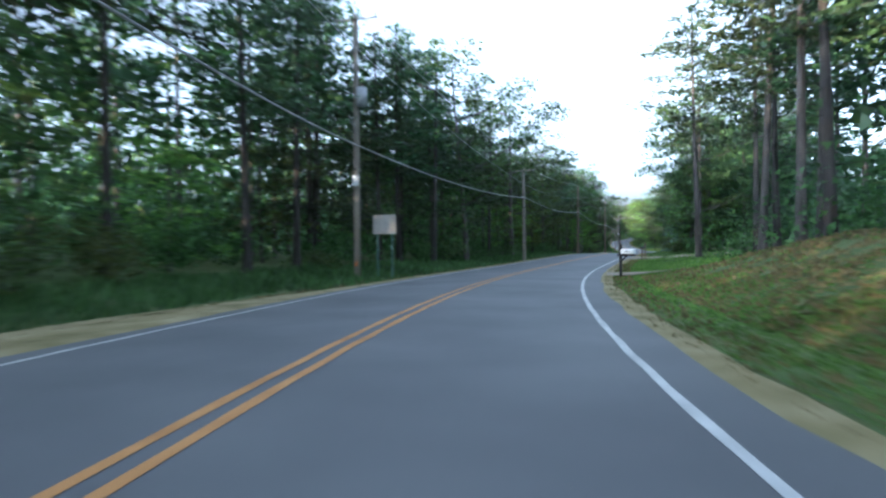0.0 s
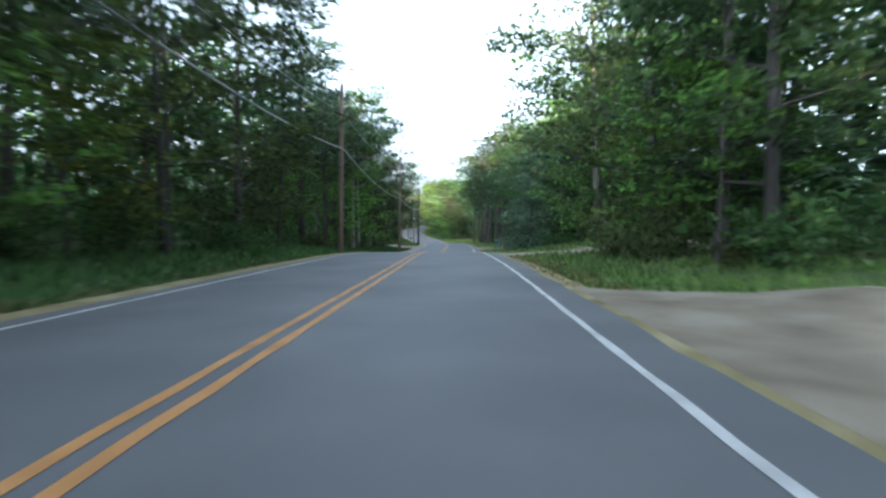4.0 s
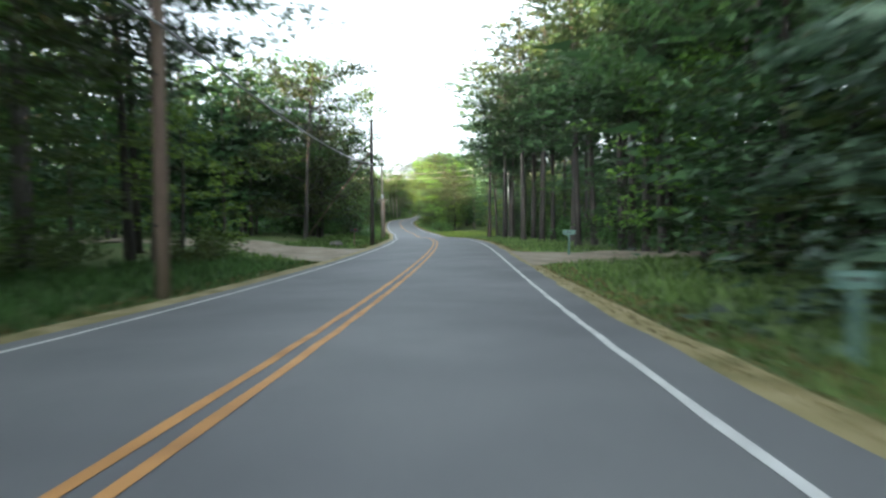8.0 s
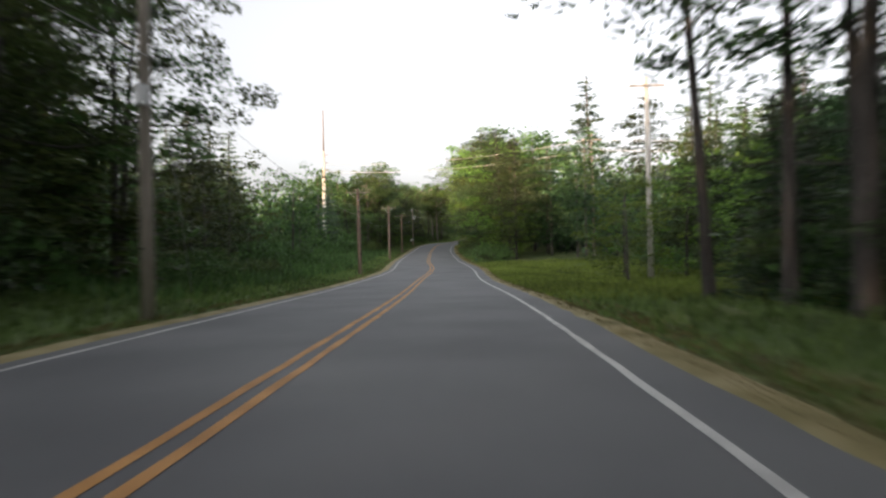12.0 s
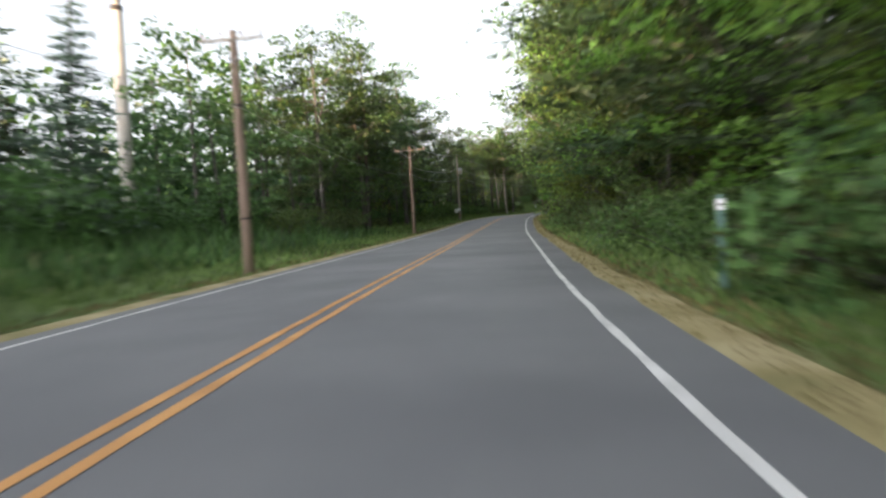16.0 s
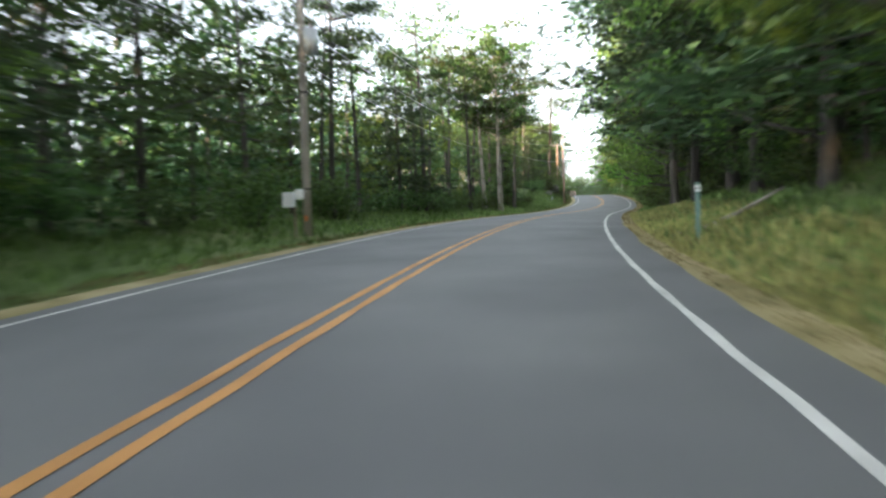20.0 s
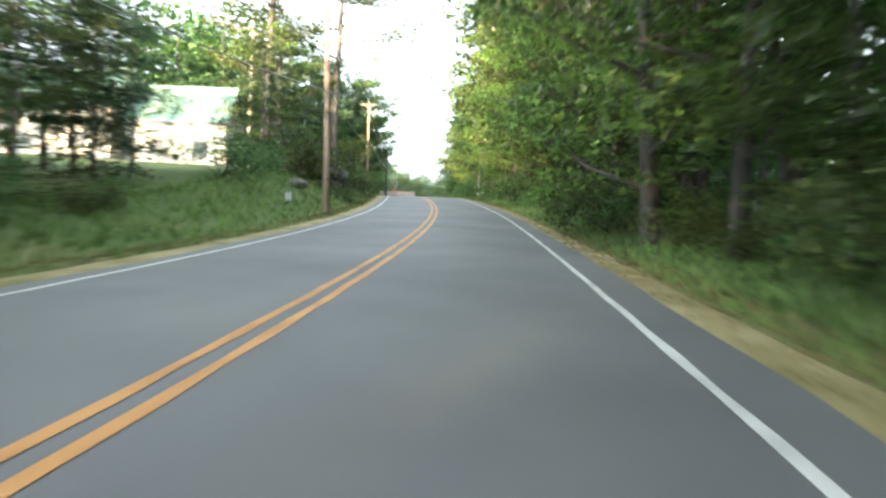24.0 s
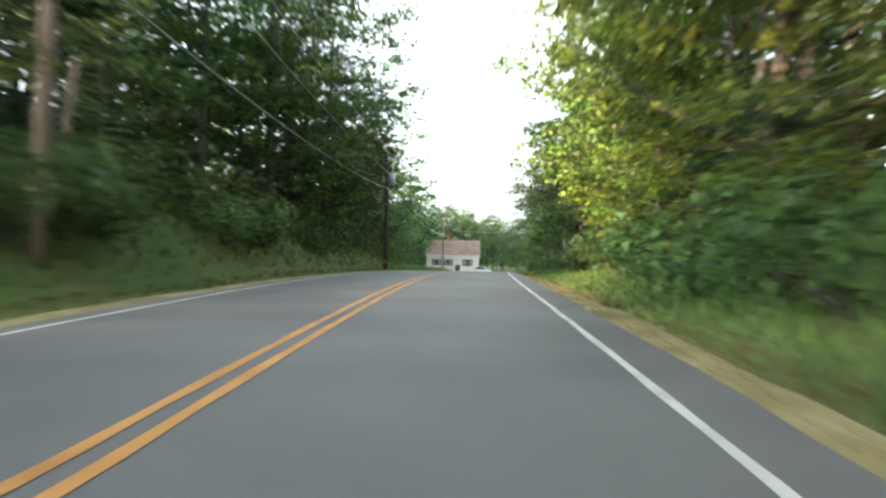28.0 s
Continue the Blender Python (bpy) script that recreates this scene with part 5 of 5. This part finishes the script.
def ledge(s, d, length, seed):
    """A shelf of split rock: flat angular slabs, one lying over the next."""
    rr = random.Random(seed)
    ob = thing("rock_ledge", land(s, d, .12), turn(s) + rr.uniform(-12, 12), "dark layered rock ledge jutting from the wooded bank", "rock ledge", "ledges on the bank")
    z = -.35
    for k in range(5):
        hh, ln, dp = rr.uniform(.22, .38), length * rr.uniform(.65, 1.05), rr.uniform(1.3, 2.0)
        bm = box(dp, ln, hh, (rr.uniform(-.25, .25), rr.uniform(-.5, .5), z + hh / 2), .05)
        bmesh.ops.subdivide_edges(bm, edges=[e for e in bm.edges if e.calc_length() > .5], cuts=3, use_grid_fill=True)
        for v in bm.verts:
            v.co += Vector((.22 * noise.noise(v.co * .8 + Vector((seed, k, 0))), .2 * noise.noise(v.co * .7 + Vector((k, seed, 4))), .07 * noise.noise(v.co * 1.3 + Vector((seed, 2, k)))))
        part("slab", bm, M_ROCK, ob)
        z += hh * .92


ledge(434.6, -7.9, 3.6, 1)
ledge(438.0, -7.6, 3.4, 2)
ledge(436.4, -9.9, 3.0, 3)
lg = [land(335.6, 5.9, .08), land(336.0, 6.6, .22), land(336.3, 7.3, .34), land(336.5, 8.1, .5)]
tagged(tube("fallen_branch", lg, [.08, .07, .055, .03], M_BARK_PALE, sides=9), "pale dead branch lying on the grassy bank", "branch")
lg = [land(335.2, 5.5, .06), land(335.0, 5.2, .1), land(334.7, 5.0, .06)]
tagged(tube("fallen_branch", lg, [.05, .045, .03], M_BARK_PALE, sides=8), "short dead stick lying in the grass", "branch")


def wildflower(s, d, h):
    ob = thing("wildflower", land(s, d), rng.uniform(0, 360), "white umbel wildflower on a thin green stem", "wildflower", "white wildflowers")
    tube("stem", [(0, 0, -.05), (.03, 0, h * .6), (.02, .02, h)], [.008, .007, .005], L_GRASS, ob, 5)
    bm = bmesh.new()
    for k in range(12):
        g, r = k * 2.4, .02 + .008 * k
        bmesh.ops.create_icosphere(bm, subdivisions=1, radius=.022, matrix=Matrix.Translation((.02 + r * math.cos(g), .02 + r * math.sin(g), h + .03 - r * .2)))
    part("flower_head", bm, M_TRIM, ob, "flat cluster of tiny white flowers")


for k in range(7):
    wildflower(450 + rng.uniform(-.9, .9), 6.1 + rng.uniform(-.35, .35), rng.uniform(.45, .7))


# ---- houses ----
def window(parent, x, y, z, w, h, shutters=False, trim=None):
    fr = bmesh.new()
    for bx_ in ((w + .14, .06, .09, 0, h / 2 + .02), (w + .2, .09, .07, 0, -h / 2 - .02), (.08, .06, h, -w / 2 - .02, 0), (.08, .06, h, w / 2 + .02, 0)):
        box(bx_[0], bx_[1], bx_[2], (x + bx_[3], y - .03, z + bx_[4]), .006, fr)
    trim = trim or M_TRIM
    ob = part("window_frame", fr, trim, parent)
    part("pane", box(w, .02, h, (x, y + .008, z), 0), M_GLASS, ob)
    part("sash_bar", box(w, .035, .035, (x, y - .02, z), 0), trim, ob)
    part("glazing_bar", box(.025, .03, h, (x, y - .018, z), 0), trim, ob)
    if shutters:
        for sg in (-1, 1):
            part("shutter", box(.3, .03, h + .05, (x + sg * (w / 2 + .24), y - .02, z), .006), M_DARKTRIM, ob)


def gable_house(at, rz, w, dep, wall, rise, roof_mat, label, wins, door=None, chimney=None, found=.6, shutters=False, plain=False, siding=M_SIDING):
    """A house whose eaves side looks along -y: clapboard walls, two roof slopes with overhang."""
    ob = thing("house", at, rz, label, "house")
    bm = bmesh.new()
    n = int((wall + found) / .16)
    V = [bm.verts.new(q) for q in ((-w / 2, -dep / 2, -found), (w / 2, -dep / 2, -found), (w / 2, dep / 2, -found), (-w / 2, dep / 2, -found),
                                   (-w / 2, -dep / 2, wall), (w / 2, -dep / 2, wall), (w / 2, dep / 2, wall), (-w / 2, dep / 2, wall), (-w / 2, 0, wall + rise), (w / 2, 0, wall + rise))]
    for f in ((0, 1, 5, 4), (1, 2, 6, 9, 5), (2, 3, 7, 6), (3, 0, 4, 8, 7), (4, 5, 9, 8), (6, 7, 8, 9)):
        bm.faces.new([V[i] for i in f])
    part("wall", bm, siding, ob)
    for sx, sy, x0, y0, ax in ((w + .02, .03, 0, -dep / 2 - .012, "X"), (.03, dep + .02, w / 2 + .012, 0, "Y")):
        board = None
        for i in range(n):
            if board is None:
                q = part("clapboard", box(sx, sy, .155, (0, 0, 0), 0, None, Matrix.Rotation(radians(-5), 4, ax)), siding, ob)
                board = q.data
            else:
                q = new("clapboard", board)
                q.parent = ob
            q.location = (x0, y0, -found + .08 + i * .16)
    sl = math.hypot(dep / 2, rise)
    ang = math.atan2(rise, dep / 2)
    for sg in (-1, 1):
        rot = Matrix.Rotation(sg * -ang, 4, "X")
        c = (0, sg * (dep / 4 + .12), wall + rise / 2 - .10 + .12)
        r = part("roof", box(w + .7, sl + .45, .10, c, .01, None, rot), roof_mat, ob)
        k = int((w + .6) / .42)
        seam = None
        for i in range(k + 1):
            xx = -w / 2 - .3 + i * (w + .6) / k
            if seam is None:
                q = part("roof_seam", box(.03, sl + .44, .035, (0, 0, 0), 0, None, rot), roof_mat, r)
                seam = q.data
            else:
                q = new("roof_seam", seam)
                q.parent = r
            q.location = (xx, c[1], c[2] + .06)
    part("ridge_cap", box(w + .72, .22, .06, (0, 0, wall + rise + .10), .02), roof_mat, ob)
    part("fascia", box(w + .7, .04, .2, (0, -dep / 2 - .38, wall - .16), .006), M_DARKTRIM if plain else M_TRIM, ob)
    for sx in (-1, 1):
        part("corner_board", box(.14, .14, wall + found, (sx * (w / 2 - .02), -dep / 2 + .02, (wall - found) / 2), .006), siding if plain else M_TRIM, ob)
    for x, z, ww, hh in wins:
        window(ob, x, -dep / 2 - .03, z, ww, hh, shutters, M_POLE_DARK if plain else M_TRIM)
    if door is not None:
        d = part("door", box(.95, .06, 2.05, (door, -dep / 2 - .03, 1.0 - found + .3), .01), M_DARKTRIM, ob)
        part("door_frame", box(1.15, .05, 2.2, (door, -dep / 2 - .012, 1.05 - found + .3), .01), M_TRIM, d)
        tube("door_handle", [(door + .36, -dep / 2 - .10, 1.0 - found + .3), (door + .36, -dep / 2 - .06, 1.0 - found + .3)], [.03, .02], M_GALV, d, 8)
    if chimney is not None:
        c = part("chimney", box(.7, .6, 1.7, (chimney, .3, wall + rise + .3), .01), M_BRICK, ob)
        part("chimney_cap", box(.82, .72, .1, (chimney, .3, wall + rise + 1.18), .01), M_POLE_GREY, c)
    return ob


gable_house((88.27, 433.17, 7.38), -15, 8.4, 6.0, 3.5, 3.3, M_GREENROOF, "cream clapboard wing with a green metal roof on the bank", [(2.13, 1.13, 1.0, 1.35)], found=1.6, plain=True)
gable_house((78.4, 435.2, 7.38), -15, 11, 8.6, 4.2, 3.9, M_GREENROOF, "larger cream house with a green metal roof", [(-2.5, 1.5, .9, 1.4), (1.8, 1.5, .9, 1.4), (3.9, 1.5, .9, 1.4)], chimney=-2.5, found=1.6, plain=True)
EH = Vector((138.1, 567.8, 6.2))
gable_house(EH, -11, 10.2, 7.5, 2.6, 2.9, M_BROWNROOF, "small white house with a brown shingle roof where the road bends", [(-3.2, 1.15, 1.0, 1.2), (-.9, 1.15, 1.0, 1.2), (2.9, 1.15, 1.2, 1.3)],
            door=1.0, chimney=-1.0, shutters=True, found=1.6, siding=M_WHITEWALL)


# ---- cars ----
def car(at, rz, label):
    """A white saloon; its nose looks along +y."""
    ob = thing("car", at, rz, label, "car")
    st = [(-2.28, .50, .92, .78, .62), (-2.2, .34, .98, .84, .80), (-1.75, .24, 1.02, .87, .86), (-1.3, .22, 1.03, .88, .88), (0, .20, 1.0, .89, .89), (1.1, .20, .97, .88, .87),
          (1.75, .24, .86, .86, .82), (2.15, .32, .74, .80, .72), (2.28, .45, .64, .66, .55)]
    V, F = [], []
    for y, z0, z1, w0, w1 in st:
        zm = (z0 + z1) / 2 + .05
        V += [(-w0 * .9, y, z0), (-w0, y, z0 + .1), (-w0 - .02, y, zm), (-w1, y, z1 - .05), (-w1 * .86, y, z1), (w1 * .86, y, z1), (w1, y, z1 - .05), (w0 + .02, y, zm), (w0, y, z0 + .1), (w0 * .9, y, z0)]
    n = 10
    for i in range(len(st) - 1):
        for k in range(n):
            j = (k + 1) % n
            F.append((i * n + k, i * n + j, (i + 1) * n + j, (i + 1) * n + k))
    F += [tuple(range(n))[::-1], tuple((len(st) - 1) * n + k for k in range(n))]
    mesh_obj("body", V, [f[::-1] for f in F], M_CARPAINT, ob, smooth=True)
    cab = [(-1.75, 1.0, .78, .0), (-1.05, 1.0, .84, .40), (-.35, 1.0, .85, .45), (.35, 1.0, .84, .40), (1.05, .97, .80, .0)]
    V, F = [], []
    for y, z, w, up in cab:
        V += [(-w, y, z - .02), (-w * .80, y, z + up), (w * .80, y, z + up), (w, y, z - .02)]
    for i in range(len(cab) - 1):
        for k in range(3):
            F.append((i * 4 + k, i * 4 + k + 1, (i + 1) * 4 + k + 1, (i + 1) * 4 + k))
    mesh_obj("window_glass", V, [f[::-1] for f in F], M_GLASS, ob)
    part("roof", box(1.30, 1.35, .06, (0, -.36, 1.455), .025), M_CARPAINT, ob)
    for sx in (-1, 1):
        for y0, z0, y1, z1 in ((-1.72, 1.02, -1.0, 1.43), (1.02, .99, .32, 1.43), (-.35, 1.0, -.35, 1.44)):
            tube("pillar", [(sx * .82, y0, z0), (sx * .675, y1, z1)], [.045, .04], M_CARPAINT, ob, 6)
        part("tail_light", box(.30, .08, .20, (sx * .68, -2.22, .78), .02), M_REDLENS, ob, "red tail light")
        part("headlight", box(.32, .10, .14, (sx * .56, 2.19, .60), .02), M_GLASS, ob)
        part("mirror", box(.20, .10, .13, (sx * .97, .72, 1.02), .02), M_CARPAINT, ob)
        for y in (-1.40, 1.42):
            w = tube("wheel", [(sx * .70, y, .33), (sx * .72, y, .33), (sx * .88, y, .33), (sx * .90, y, .33)], [.27, .325, .325, .27], M_RUBBER, ob, 20)
            tube("rim", [(sx * .895, y, .33), (sx * .915, y, .33)], [.21, .18], M_RIM, w, 14)
        for y in (-.05,):
            part("door_handle", box(.03, .16, .03, (sx * .905, y, .82), .006), M_CARPAINT, ob)
    part("bumper", box(1.66, .16, .22, (0, -2.24, .48), .04), M_CARPAINT, ob)
    part("plate", box(.34, .02, .17, (0, -2.33, .72), .004), M_PLASTIC, ob)
    part("plate_bar", box(.22, .006, .06, (0, -2.343, .72), 0), M_BLACKPLASTIC, ob)
    part("underbody", box(1.5, 4.0, .18, (0, 0, .26), .03), M_BLACKPLASTIC, ob)
    return ob


cp = land(458.9, -9.9)
car(cp + Vector((0, 0, .05)), turn(459) + 9, "white saloon car parked on the dirt drive")
cp = Vector((141.4, 558.0, 5.1))
car(cp, 60, "white car parked before the house at the bend")
